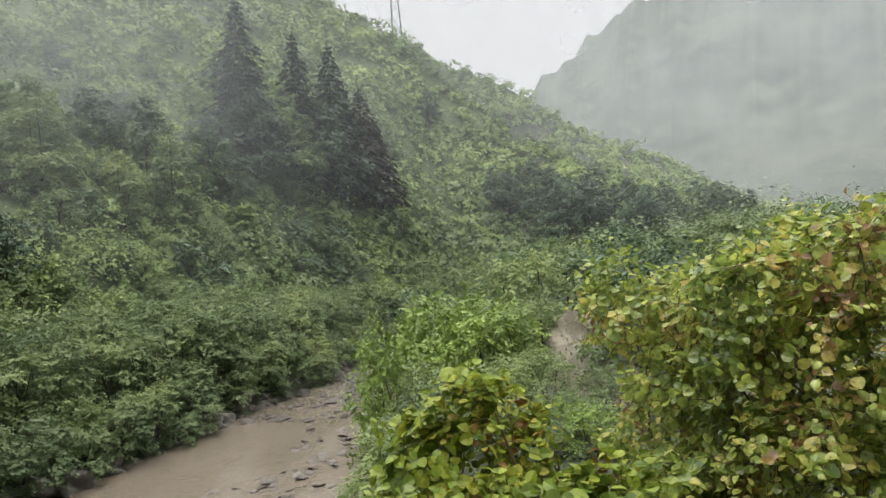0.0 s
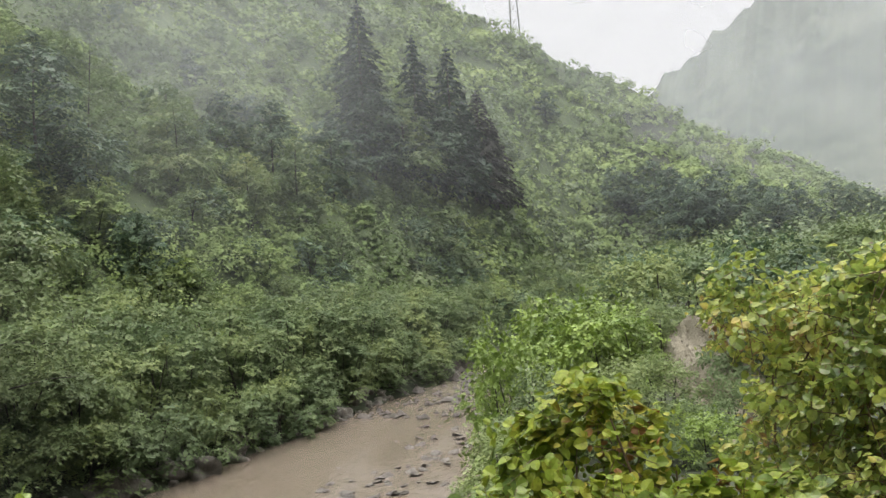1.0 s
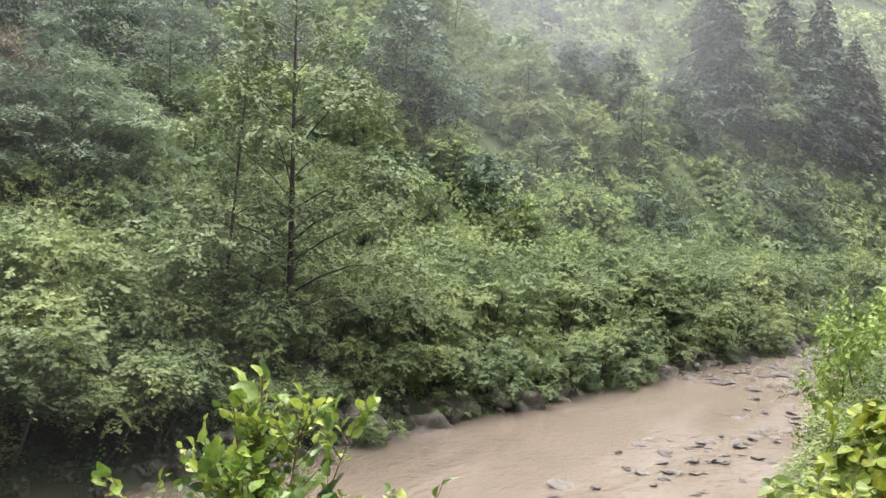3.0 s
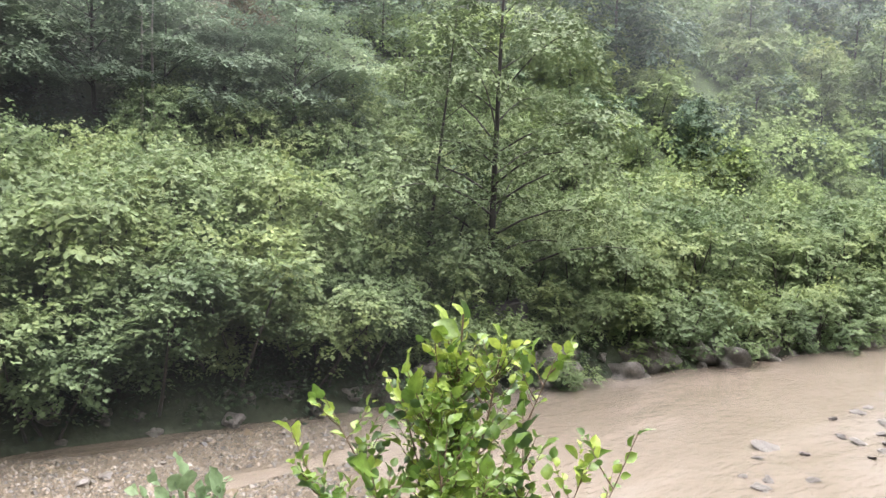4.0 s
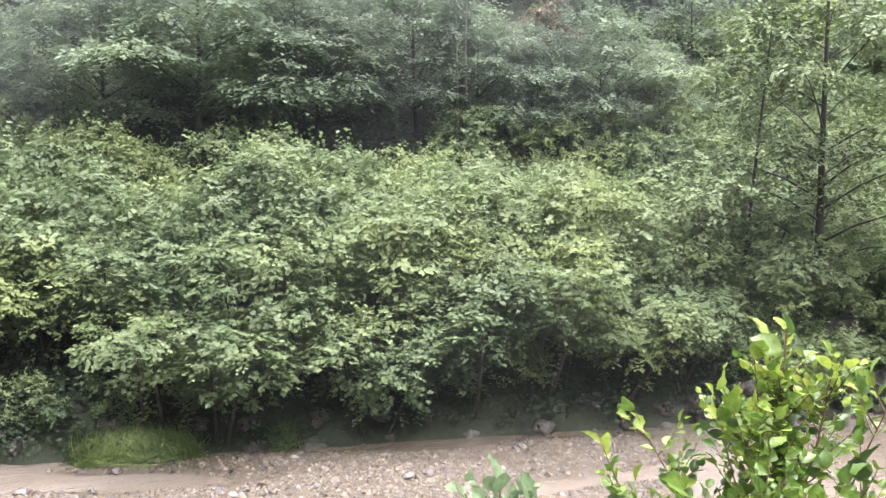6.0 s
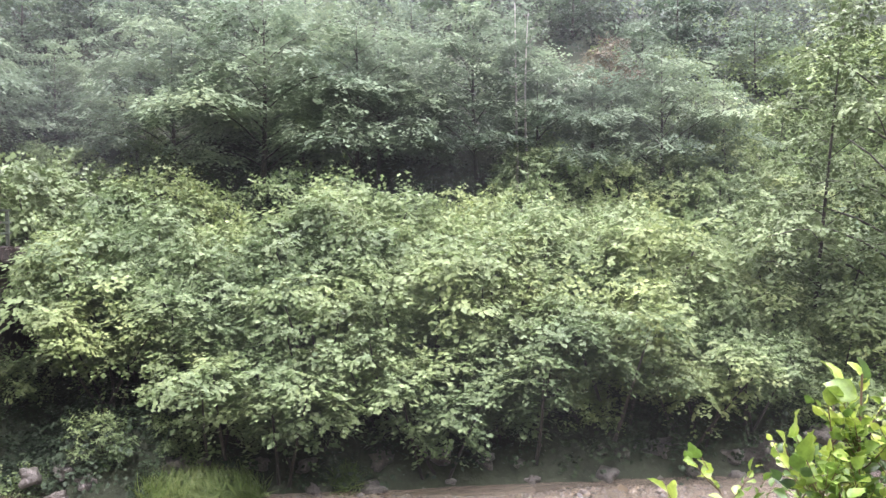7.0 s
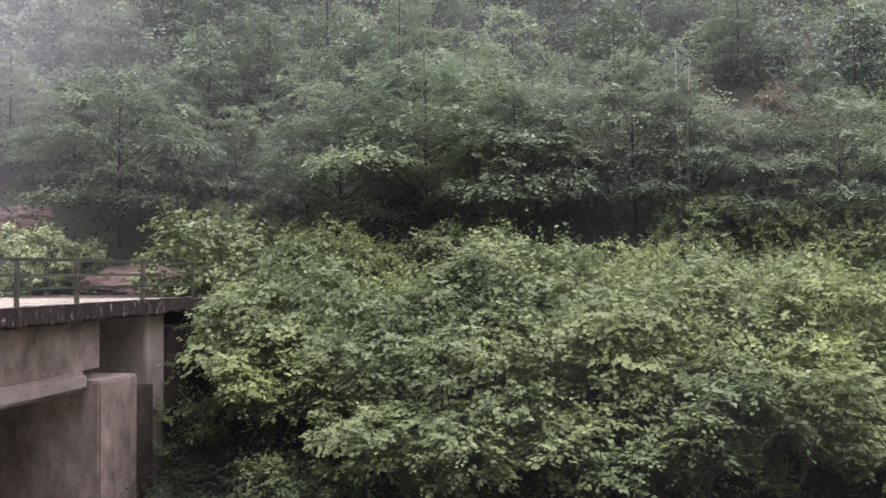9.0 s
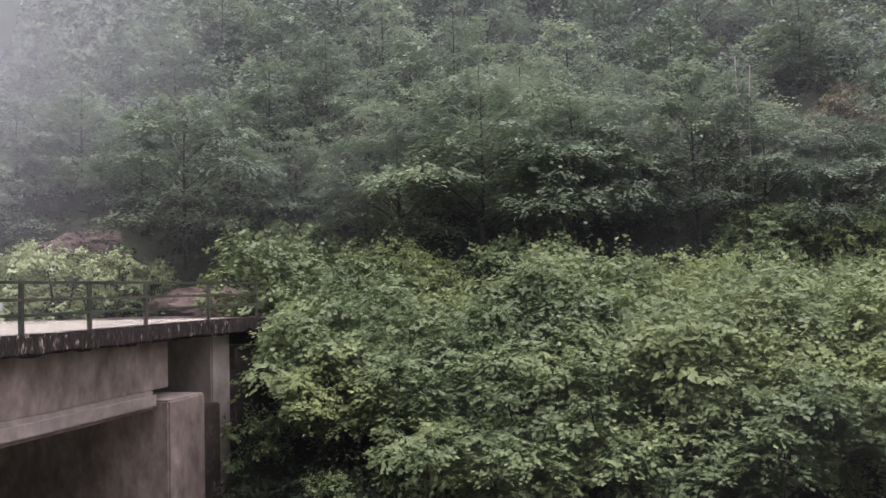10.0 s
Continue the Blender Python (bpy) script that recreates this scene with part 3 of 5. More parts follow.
for up, s, size in ((70, -1, 0.7), (74, -3.5, 0.75), (78, 0, 0.8), (82, -2.5, 0.9), (86, -5, 0.9), (92, -1, 1.0), (98, -4, 1.0), (104, 0, 1.1), (110, -3, 1.2), (72, 2.5, 0.7), (88, 3, 0.9)):
    plant("alder_shrub", BANK_LABEL, "shrub", "shrubs along the far bank", far_kinds[rnd.randrange(5)], spot(at(s, up, 0.3), size))
beyond_kinds = [bush_meshes(65 + i, 5.2, 5.5, 0.15, 620, 9, M_HAZE_PALE, spray=0.5, lobes_n=18) for i in range(3)]
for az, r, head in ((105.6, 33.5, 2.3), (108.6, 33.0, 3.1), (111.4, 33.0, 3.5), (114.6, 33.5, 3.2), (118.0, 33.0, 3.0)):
    plant("alder_shrub", "green shrub growing beyond the bridge railing, coloured pale for haze", "shrub", "shrubs beyond the bridge", beyond_kinds[rnd.randrange(3)], spot(polar(az, r, -0.3), (math.tan(radians(head)) * r + EYE - polar(az, r)[2]) / 5.3 + 0.06))


# ---- trees ----
def tree_meshes(seed, height, width, leaf, n_sprays, per, mat, bark, trunk=0.14, bare=0.2, shape=LEAF_SMALL, spray=0.9, lean=0.0, limbs=16, clump=0.46, low=-0.3, face=0.62, spread=0.27, tier=(0.6, 0.85)):
    """A broad-leaved tree: tapered trunk, limbs, and a crown of leafy twigs in tiers round the limbs' ends."""
    rng = np.random.default_rng(seed)
    k = np.linspace(0, 1, 9)[:, None]
    bend = rng.normal(0, 0.12, 3) * [1, 1, 0]
    spine = np.concatenate([np.sin(k * 2.4) * bend[0] + k * lean, np.sin(k * 3.0) * bend[1], k * height * 0.95 - 0.3], 1)
    made = [("trunk", tri_mesh("trunk", *tube(spine, np.linspace(trunk, 0.02, 9), 8), bark, True))]
    lobes = []
    for i in range(limbs):
        h = bare + (1 - bare) * (i + 0.5) / limbs
        base = np.array([np.interp(h, k[:, 0], spine[:, j]) for j in range(3)])
        reach = width * 0.5 * (1.05 - 0.8 * max(0.0, (h - 0.3) / 0.7) ** 1.4) * rng.uniform(0.6, 1.1)
        a = i * 2.4 + rng.uniform(-0.5, 0.5)
        tip = base + np.array([math.cos(a) * reach, math.sin(a) * reach, reach * rng.uniform(0.1, 0.5)])
        q = np.linspace(0, 1, 5)[:, None]
        pts = base + (tip - base) * q + np.array([0, 0, 0.12 * reach]) * np.sin(q * 3.14)
        made.append(("limb", tri_mesh("limb", *tube(pts, np.linspace(trunk * 0.35 * (1.15 - h), 0.008, 5), 5), bark, True)))
        lr = reach * clump * rng.uniform(0.75, 1.15) + 0.3
        lobes.append((base + (tip - base) * 0.75, (lr, lr, lr * rng.uniform(*tier))))
    p, d = lobed_shell(rng, lobes, n_sprays, low)
    v, f = sprays(rng, p - d * spray * 0.4, d, per, spray, leaf, shape, face, spread, 0.5)
    return made + [("crown", tri_mesh("crown", v, f, mat))]


slim = tree_meshes(70, 13.0, 8.4, 0.13, 2100, 9, M_OLIVE, M_BARK, 0.15, 0.12, spray=0.6, limbs=34, clump=0.3)
plant("alder_tree", "tall slender alder with a dark wet trunk and thin open crown", "tree", "", slim, spot(polar(41.9, 25.6, -0.3), 1.0, 0.6))
slim2 = tree_meshes(71, 10.5, 5.4, 0.13, 760, 9, M_OLIVE, M_BARK, 0.075, 0.12, spray=0.55, lean=0.8, limbs=22, clump=0.36)
plant("alder_tree", "thin leaning alder beside the taller trunk", "tree", "", slim2, spot(polar(46.8, 25.5, -0.3), 1.0, 1.0))

forest_kinds = [tree_meshes(80 + i, 9.5, 8.0, 0.185, 1500, 10, M_FOREST, M_BARK, 0.13, 0.02, spray=0.85, limbs=30, clump=0.44, low=0.0, face=0.72, spread=0.14, tier=(0.34, 0.5)) for i in range(4)]
open_kinds = [tree_meshes(84 + i, 9.5, 8.8, 0.185, 1550, 10, M_FOREST, M_BARK, 0.13, 0.2, spray=0.85, limbs=30, clump=0.44, low=0.0, face=0.72, spread=0.14, tier=(0.34, 0.5)) for i in range(2)]
hill_kinds = [tree_meshes(140 + i, 9.5, 6.8, 0.26, 800, 8, M_ALDER if i == 1 else M_DARKTREE, M_BARK, 0.13, 0.05, spray=0.9, limbs=20, clump=0.46, low=-0.2, face=0.55, spread=0.13) for i in range(3)]
high_kinds = [tree_meshes(86 + i, 9.5, 7.8, 0.27, 560, 8, M_HILLTREE if i == 1 else M_FOREST, M_BARK, 0.13, 0.05, spray=1.0, limbs=20, clump=0.46, low=0.0, face=0.7, spread=0.15, tier=(0.36, 0.55)) for i in range(3)]
# bearing, height of the foot and of the top above the horizon, in degrees
FOREST = [(83.4, 1.0, 17.0), (68.5, 2.6, 15.5), (103.5, 1.7, 14.4), (109.8, 6.2, 14.5), (113.8, 5.6, 13.5), (91, 7.5, 16.2), (106.2, 5.8, 13.5),
          (59.5, 6.0, 12.5), (96, 5.1, 12.1), (60.5, 2.2, 11.3), (75.5, 2.5, 13), (98, 9, 17), (85, 12, 20), (77, 11, 19), (70, 12, 19),
          (62, 12, 19), (55, 10, 17), (50, 8, 14), (104, 11.5, 18), (111, 9, 14.5), (52, 3, 10), (116.5, 3, 13), (119, 7, 12), (77, 1.5, 15), (89, 2.0, 14.0), (64.5, 1.0, 12.0), (56, 1.0, 12.0), (107.5, 13, 17.5),
          (101, 16, 22), (93, 17, 24), (86, 18, 25), (79, 18, 25), (72, 18, 25), (65, 18, 25), (58, 17, 24), (48, 15, 21), (42, 12, 18), (40, 6, 11),
          (66.5, 8, 14.5), (73.2, 7, 15.5), (80.2, 7, 17.5), (88, 9.5, 18), (94, 11, 18.5), (100.5, 7, 14), (57.3, 7, 14), (53, 13, 18), (63.3, 15, 21), (75, 15, 21.5), (82.5, 15, 22),
          (90, 14, 21), (97, 14, 20), (105, 14.5, 20), (68.2, 15.5, 21.5), (112.5, 12, 17), (49.5, 11.5, 16.5), (72, 3.5, 10), (80.5, 3.0, 9.5), (86.5, 4.5, 11), (94, 4.0, 9.5)]
HILL = [(10.5, 6.3, 13.4), (12.5, 7, 14), (8.3, 5.8, 13), (15.5, 6.5, 12.5), (6.6, 5.6, 10.5), (19.5, 8, 13.5), (26.2, 9.2, 14.8), (24.5, 14.1, 16.9), (21.3, 5.1, 10), (17.8, 4.5, 11), (14.1, 12.2, 16.4), (0.2, 10.4, 12.9), (-4, 3.8, 7.3), (-6.7, 3.3, 7.6),
        (-8.9, 1.1, 6.2), (-13.2, 1.9, 5.7), (-17.6, 1.5, 5), (-19.7, 1.3, 4.2), (34.2, 13.9, 17.7), (34, 6.8, 17.2), (28.5, 0.3, 6.6), (25.9, 7, 13.6),
        (37, 5, 12), (22.5, 10, 14), (-11, 2.0, 6.5), (-15.5, 1.6, 5.2), (-10.0, 1.4, 6.2), (-12.2, 1.2, 5.4), (-7.7, 2.4, 7.0), (-4.9, 3.4, 6.8), (-14.4, 1.2, 5.0), (-18.7, 1.4, 4.7), (-20.8, 1.1, 3.9)]
PALE = (21.3, 17.8, 26.2, 10.5, 25.9, 37)
for spots, what, group in ((FOREST, "dense dark green broadleaf tree on the steep slope", "trees on the wooded slope"),
                           (HILL, "broadleaf tree standing among shrubs on the open hillside", "trees on the hillside")):
    for az, foot, head in spots:
        xyz, r = on_slope(az, foot)
        size = r * (math.tan(radians(head)) - math.tan(radians(foot))) / 9.5
        plant("broadleaf_tree", what, "tree", group, ([hill_kinds[1 if az in PALE else 2 * (i % 2)] for i in range(4)] if group.endswith("hillside") else high_kinds * 2 if foot >= 8 or r > 70 else (open_kinds * 2 if foot < 3 and what.startswith("dense") else forest_kinds))[rnd.randrange(4)], spot(xyz, size))
for az, foot, head in ((90.6, 2.4, 7.1), (97.5, 2.0, 6.0), (31.3, 9.1, 17.7)):
    xyz, r = on_slope(az, foot)
    size = r * (math.tan(radians(head)) - math.tan(radians(foot))) / 10.5
    plant("young_tree", "slim light green young tree at the wood's edge", "tree", "young trees", slim2, spot(xyz, size))


def conifer_meshes(seed, height, width, mat, tiers=30):
    """A spruce: whorls of drooping boughs, each a frond of short needled twigs."""
    rng = np.random.default_rng(seed)
    pieces = []
    for i in range(tiers):
        h = 0.06 + 0.94 * (i / tiers) ** 0.9
        nb = 9 if h < 0.8 else 6
        a = rng.uniform(0, 6.28) + np.arange(nb) * 6.28 / nb + rng.normal(0, 0.2, nb)
        reach = (width * 0.5 * (1 - h) ** 0.85 + 0.12) * rng.uniform(0.55, 1.2, nb)
        out = np.stack([np.cos(a), np.sin(a), np.full(nb, 0.0)], -1)
        side = np.stack([-np.sin(a), np.cos(a), np.zeros(nb)], -1)
        m = 32
        q = np.sqrt(rng.uniform(0.03, 1, (nb, m)))
        c = out[:, None] * (reach[:, None] * q)[..., None] + side[:, None] * (rng.uniform(-0.28, 0.28, (nb, m)) * reach[:, None] * (1.1 - q))[..., None]
        c[..., 2] += h * height + reach[:, None] * (0.12 * q - 0.42 * q * q)
        ax = out[:, None] + side[:, None] * rng.normal(0, 0.6, (nb, m))[..., None] + np.array([0, 0, -0.35])
        lu = np.array([0, 0, 1.0]) + out[:, None] * 0.5 + rng.normal(0, 0.3, (nb, m, 3))
        sz = (0.25 + 0.11 * np.repeat(reach, m)) * rng.uniform(0.7, 1.3, nb * m)
        pieces.append(leaves(c.reshape(-1, 3), ax.reshape(-1, 3), lu.reshape(-1, 3), sz, NEEDLES))
    tip = np.stack([np.zeros(10), np.zeros(10), height * np.linspace(0.95, 1.0, 10)], -1)
    pieces.append(leaves(tip, rng.normal(0, 0.5, (10, 3)) + [0, 0, 1.2], rng.normal(0, 1, (10, 3)), 0.45, NEEDLES))
    v, f = merge(pieces)
    tv = tube(np.array([(0, 0, -0.5), (0, 0, height * 0.5), (0, 0, height * 0.99)]), (height * 0.014, height * 0.009, 0.02), 7)
    return [("crown", tri_mesh("crown", v, f, mat)), ("trunk", tri_mesh("trunk", *tv, M_BARK, True))]


spruce = [conifer_meshes(90 + i, 19.0, 10.5, M_NEEDLE) for i in range(2)]
rusty = conifer_meshes(95, 15.0, 10.0, M_RUST)
for az, foot, head in ((13.0, 8.0, 19.4), (9.3, 6.6, 17.0), (6.9, 5.8, 16.3), (11.2, 7.0, 13.0), (8.2, 6.0, 12.0), (5.9, 5.5, 12.8)):
    xyz, r = on_slope(az, foot)
    size = r * (math.tan(radians(head)) - math.tan(radians(foot))) / 19.0
    plant("spruce", "dark green spruce standing on the shrubby hillside", "tree", "spruces on the hillside", spruce[rnd.randrange(2)], spot(xyz, size))
for az, foot, head in ((5.0, 5.2, 13.0), (4.1, 5.0, 11.0)):
    xyz, r = on_slope(az, foot)
    size = r * (math.tan(radians(head)) - math.tan(radians(foot))) / 15.0
    plant("spruce", "brownish dying spruce at the edge of the group", "tree", "spruces on the hillside", rusty, spot(xyz, size))


# ---- the hillside's cover of low shrubs ----
def hill_cover(seed, count, az_range, tall, leaf, per, mat, near=0.0, far=999.0, n=22, start=100.0):
    rng = np.random.default_rng(seed)
    az = rng.uniform(*az_range, count)
    c = np.sin(np.radians(az)) * 0.977 + np.cos(np.radians(az)) * 0.215
    r0 = np.maximum(np.minimum(25.5 / np.maximum(c, 0.2), start), near)
    reach = np.minimum(np.interp(az, AZ, REACH), far)
    r = r0 + (reach - r0) * rng.uniform(0, 1, count) ** 1.15
    x, y = -r * np.sin(np.radians(az)), r * np.cos(np.radians(az))
    s = (x - BANK[0]) * ACROSS[0] + (y - BANK[1]) * ACROSS[1]
    z = land(x, y) - np.where((s > -14.5) & (s < 0.8) & (r < 98), 9.0, 0.0)
    size = tall * rng.lognormal(-0.15, 0.42, count) * np.clip(r / 90, 0.75, 1.3)
    d = unit(rng.normal(0, 1, (count, n, 3)) * [1, 1, 0.8] + [0, 0, 0.5])
    d[..., 2] = np.abs(d[..., 2])
    p = np.stack([x, y, z - 0.2], -1)[:, None] + d * size[:, None, None] * rng.uniform(0.7, 1.08, (count, n, 1))
    lf = np.repeat(leaf * np.clip(r / 90, 0.4, 1.5), n * per)
    pos = np.repeat(p.reshape(-1, 3), per, 0) + rng.normal(0, 0.09, (count * n * per, 3)) * np.repeat(size, n * per)[:, None]
    dd = np.repeat(d.reshape(-1, 3), per, 0)
    v, f = leaves(pos, rng.normal(0, 1, dd.shape) - [0, 0, 0.5], dd * 0.9 + [0, 0, 0.35] + rng.normal(0, 0.15, dd.shape), lf * rng.uniform(0.6, 1.3, len(lf)))
    return tri_mesh("hillside_shrubs", v, f, mat)


cover = part_of("hillside_shrubs", hill_cover(7, 5600, (-24, 52), 1.25, 0.44, 4, M_HILL, 60.0, 999.0, 15))
tagged(cover, "low green shrubs covering the misty hillside", "shrubs", kind="stuff")
cover1 = part_of("hillfoot_shrubs", hill_cover(9, 560, (8, 60), 1.9, 0.34, 6, M_HILL, 0.0, 62.0, 44))
tagged(cover1, "dense green shrubs at the foot of the hill", "shrubs", kind="stuff")
cover4 = part_of("valley_shrubs", hill_cover(14, 620, (-28, 15), 2.3, 0.42, 5, M_OLIVE, 48.0, 135.0, 30, 48.0))
tagged(cover4, "green shrubs filling the valley floor by the river", "shrubs", kind="stuff")
cover3 = part_of("hollow_undergrowth", hill_cover(12, 650, (44, 122), 1.6, 0.36, 5, M_SHADE_LEAF, 29.5, 50.0, 24))
tagged(cover3, "undergrowth coloured dark for the shade in the hollow below the trees", "shrubs", kind="stuff")
cover2 = part_of("slope_undergrowth", hill_cover(8, 2300, (46, 122), 2.3, 0.42, 6, M_HILLTREE, 46.0, 86.0, 16))
tagged(cover2, "green undergrowth between the trees on the slope", "shrubs", kind="stuff")

# single shrubs on the lower hillside
rs = random.Random(23)
for i in range(340):
    az = rs.uniform(-8, 47)
    c = math.sin(radians(az)) * 0.977 + math.cos(radians(az)) * 0.215
    first = min(33.0 / max(c, 0.2), 78.0)
    r = first * rs.uniform(0.76, 1.2) if i % 2 else first + (max(105.0, first + 20) - first) * rs.random() ** 1.3
    kinds = hillside_kinds if rs.random() < 0.8 else far_kinds
    plant("hillside_shrub", "rounded green shrub on the lower hillside", "shrub", "shrubs on the lower hillside", kinds[rs.randrange(len(kinds))],
          Matrix.Translation(polar(az, r, -0.3)) @ Matrix.Rotation(rs.uniform(0, 6.28), 4, "Z") @ Matrix.Scale(rs.uniform(0.38, 0.72), 4))


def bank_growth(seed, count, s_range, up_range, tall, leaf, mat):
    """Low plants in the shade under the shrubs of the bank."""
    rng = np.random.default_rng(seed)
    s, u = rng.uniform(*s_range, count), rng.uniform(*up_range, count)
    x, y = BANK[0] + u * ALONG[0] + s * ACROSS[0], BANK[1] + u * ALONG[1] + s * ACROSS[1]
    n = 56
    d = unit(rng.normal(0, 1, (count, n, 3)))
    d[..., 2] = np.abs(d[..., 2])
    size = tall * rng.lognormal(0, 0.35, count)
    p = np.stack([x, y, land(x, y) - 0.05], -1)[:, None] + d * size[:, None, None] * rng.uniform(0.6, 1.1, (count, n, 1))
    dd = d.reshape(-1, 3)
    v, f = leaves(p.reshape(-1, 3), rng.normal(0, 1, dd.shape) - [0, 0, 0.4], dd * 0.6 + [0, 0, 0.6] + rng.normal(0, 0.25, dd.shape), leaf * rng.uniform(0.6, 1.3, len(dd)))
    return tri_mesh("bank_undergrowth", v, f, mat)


# these leaves carry the shade under the shrubs in their colour
under = part_of("bank_undergrowth", bank_growth(15, 1050, (0.1, 6.0), (-5.5, 22), 0.55, 0.12, M_SHADE_LEAF))
tagged(under, "low plants coloured dark for the shade under the bank's shrubs", "undergrowth", kind="stuff")


# ---- bridge ----
def box(bm, x0, x1, y0, y1, z0, z1):
    r = bmesh.ops.create_cube(bm, size=1.0, matrix=Matrix.Translation(((x0 + x1) / 2, (y0 + y1) / 2, (z0 + z1) / 2)) @ Matrix.Diagonal((x1 - x0, y1 - y0, z1 - z0, 1)))
    return r["verts"]


# own axes of the bridge: x along it towards the far bank, y to the upstream side, the railing's first post at the origin
BRIDGE = Matrix.Translation((-15.8, -6.8, 5.3)) @ Matrix.Rotation(radians(90 + 72), 4, "Z")


def block(*dims, bevel=0.02):
    bm = bmesh.new()
    box(bm, *dims)
    if bevel:
        bmesh.ops.bevel(bm, geom=bm.edges[:], offset=bevel, segments=2, affect="EDGES")
    return bm


def ragged(x0, x1, y0, y1, z0, z1, step=0.12):
    """A beam whose edges have crumbled: cut across every few centimetres and worn unevenly."""
    bm = block(x0, x1, y0, y1, z0, z1, bevel=0.05)
    for i in range(1, int((x1 - x0) / step)):
        bmesh.ops.bisect_plane(bm, geom=bm.verts[:] + bm.edges[:] + bm.faces[:], plane_co=(x0 + i * step, 0, 0), plane_no=(1, 0, 0))
    for v in bm.verts:
        k = noise.noise_vector(v.co * 2.6) * 0.05 + noise.noise_vector(v.co * 9.0) * 0.025
        v.co += Vector((0, k.y * 0.3, k.z * (1.3 if v.co.z < z0 + 0.1 else 0.5)))
    return bm


bridge = thing("bridge", "old concrete road bridge with weathered girders over the river", "bridge", "", BRIDGE)
part("deck", block(-22, 9.8, 0.25, 9.5, -0.28, 0.0), M_DECK, bridge, "wet grey road surface, coloured pale for the sky's reflection")
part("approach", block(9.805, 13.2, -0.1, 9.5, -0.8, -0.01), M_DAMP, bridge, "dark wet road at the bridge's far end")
part("edge_beam", ragged(-22, 9.6, -0.12, 0.246, -0.36, 0.05), M_MOSS, bridge, "mossy crumbling edge beam with white lime streaks")
part("girder", block(-22, 5.25, 0.32, 0.62, -1.55, -0.285), M_CONCRETE, bridge)
part("girder_flange", block(-22, 4.55, 0.14, 0.80, -2.0, -1.55, bevel=0.1), M_LIT_CONCRETE, bridge, "lower flange of the girder, coloured paler as its lit part")
part("pier", block(4.6, 6.25, -0.1, 6.2, -6.6, -1.8, bevel=0.05), M_CONCRETE, bridge, "stained concrete pier wall")
part("back_wall", block(7.3, 8.3, 0.3, 6.0, -6.6, -0.285, bevel=0.04), M_LIT_CONCRETE, bridge, "end wall under the deck, coloured pale as if lit")
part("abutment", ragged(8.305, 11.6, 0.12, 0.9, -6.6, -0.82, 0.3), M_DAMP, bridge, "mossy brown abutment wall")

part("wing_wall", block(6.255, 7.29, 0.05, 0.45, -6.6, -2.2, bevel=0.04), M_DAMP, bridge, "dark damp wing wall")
for y in (2.2, 4.4):
    part("girder", block(-22, 4.55, y, y + 0.3, -1.55, -0.285), M_CONCRETE, bridge)
    part("girder_flange", block(-22, 4.55, y - 0.18, y + 0.48, -2.0, -1.55, bevel=0.1), M_CONCRETE, bridge)

railing = thing("railing", "dark green painted steel railing along the bridge edge", "railing", "", BRIDGE)
for x in (-9.8, -7.85, -5.9, -3.93, -1.97, 0.0, 1.92, 3.9, 6.7, 9.45):
    part("post", block(x - 0.04, x + 0.04, 0.0, 0.08, 0.05, 1.0, bevel=0.006), M_RAIL, railing)
for z, h in ((1.0, 0.06), (0.67, 0.06), (0.38, 0.06)):
    part("rail", block(-12, 9.6, 0.005, 0.075, z, z + h, bevel=0.008), M_RAIL, railing)

guard_rail = thing("guard_rail", "pale galvanised guard rail along the road's far edge", "guard rail", "", BRIDGE)
for x in range(-20, 10, 2):
    part("post", block(x - 0.05, x + 0.05, 9.3, 9.4, 0.0, 0.62, bevel=0.01), M_ZINC, guard_rail)
part("rail", block(-21.5, 9.6, 9.2, 9.296, 0.34, 0.64, bevel=0.03), M_ZINC, guard_rail)

# ---- curved sheets standing in for rain haze ----
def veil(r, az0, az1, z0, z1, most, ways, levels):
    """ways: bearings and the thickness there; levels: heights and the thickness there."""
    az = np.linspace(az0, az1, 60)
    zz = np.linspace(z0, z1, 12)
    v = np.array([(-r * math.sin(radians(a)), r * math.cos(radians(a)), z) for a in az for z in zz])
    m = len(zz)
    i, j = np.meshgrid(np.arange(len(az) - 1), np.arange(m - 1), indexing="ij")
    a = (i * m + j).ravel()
    me = tri_mesh("mist_sheet", v, np.stack([a, a + m, a + m + 1, a + 1], -1), mist_material("mist_sheet", most), True)
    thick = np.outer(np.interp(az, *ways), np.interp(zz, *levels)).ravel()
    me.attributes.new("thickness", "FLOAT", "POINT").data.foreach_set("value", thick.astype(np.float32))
    return tagged(part_of("mist_sheet", me), "thin sheet standing in for rain mist over the valley", "mist", kind="stuff")


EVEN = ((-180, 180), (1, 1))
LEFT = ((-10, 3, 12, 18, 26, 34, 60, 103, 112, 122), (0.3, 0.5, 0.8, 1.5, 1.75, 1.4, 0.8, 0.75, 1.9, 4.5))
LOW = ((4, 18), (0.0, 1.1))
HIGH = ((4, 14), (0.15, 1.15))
# the nearest sheet is added to lift the far bank's dark tones
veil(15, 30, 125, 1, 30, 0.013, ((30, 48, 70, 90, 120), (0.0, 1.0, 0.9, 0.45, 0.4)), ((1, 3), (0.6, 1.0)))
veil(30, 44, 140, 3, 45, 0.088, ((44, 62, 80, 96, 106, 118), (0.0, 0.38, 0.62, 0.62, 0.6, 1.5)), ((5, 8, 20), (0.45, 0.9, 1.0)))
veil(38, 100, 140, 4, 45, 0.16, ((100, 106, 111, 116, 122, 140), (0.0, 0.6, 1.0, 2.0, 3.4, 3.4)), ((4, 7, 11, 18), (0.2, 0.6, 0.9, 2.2)))
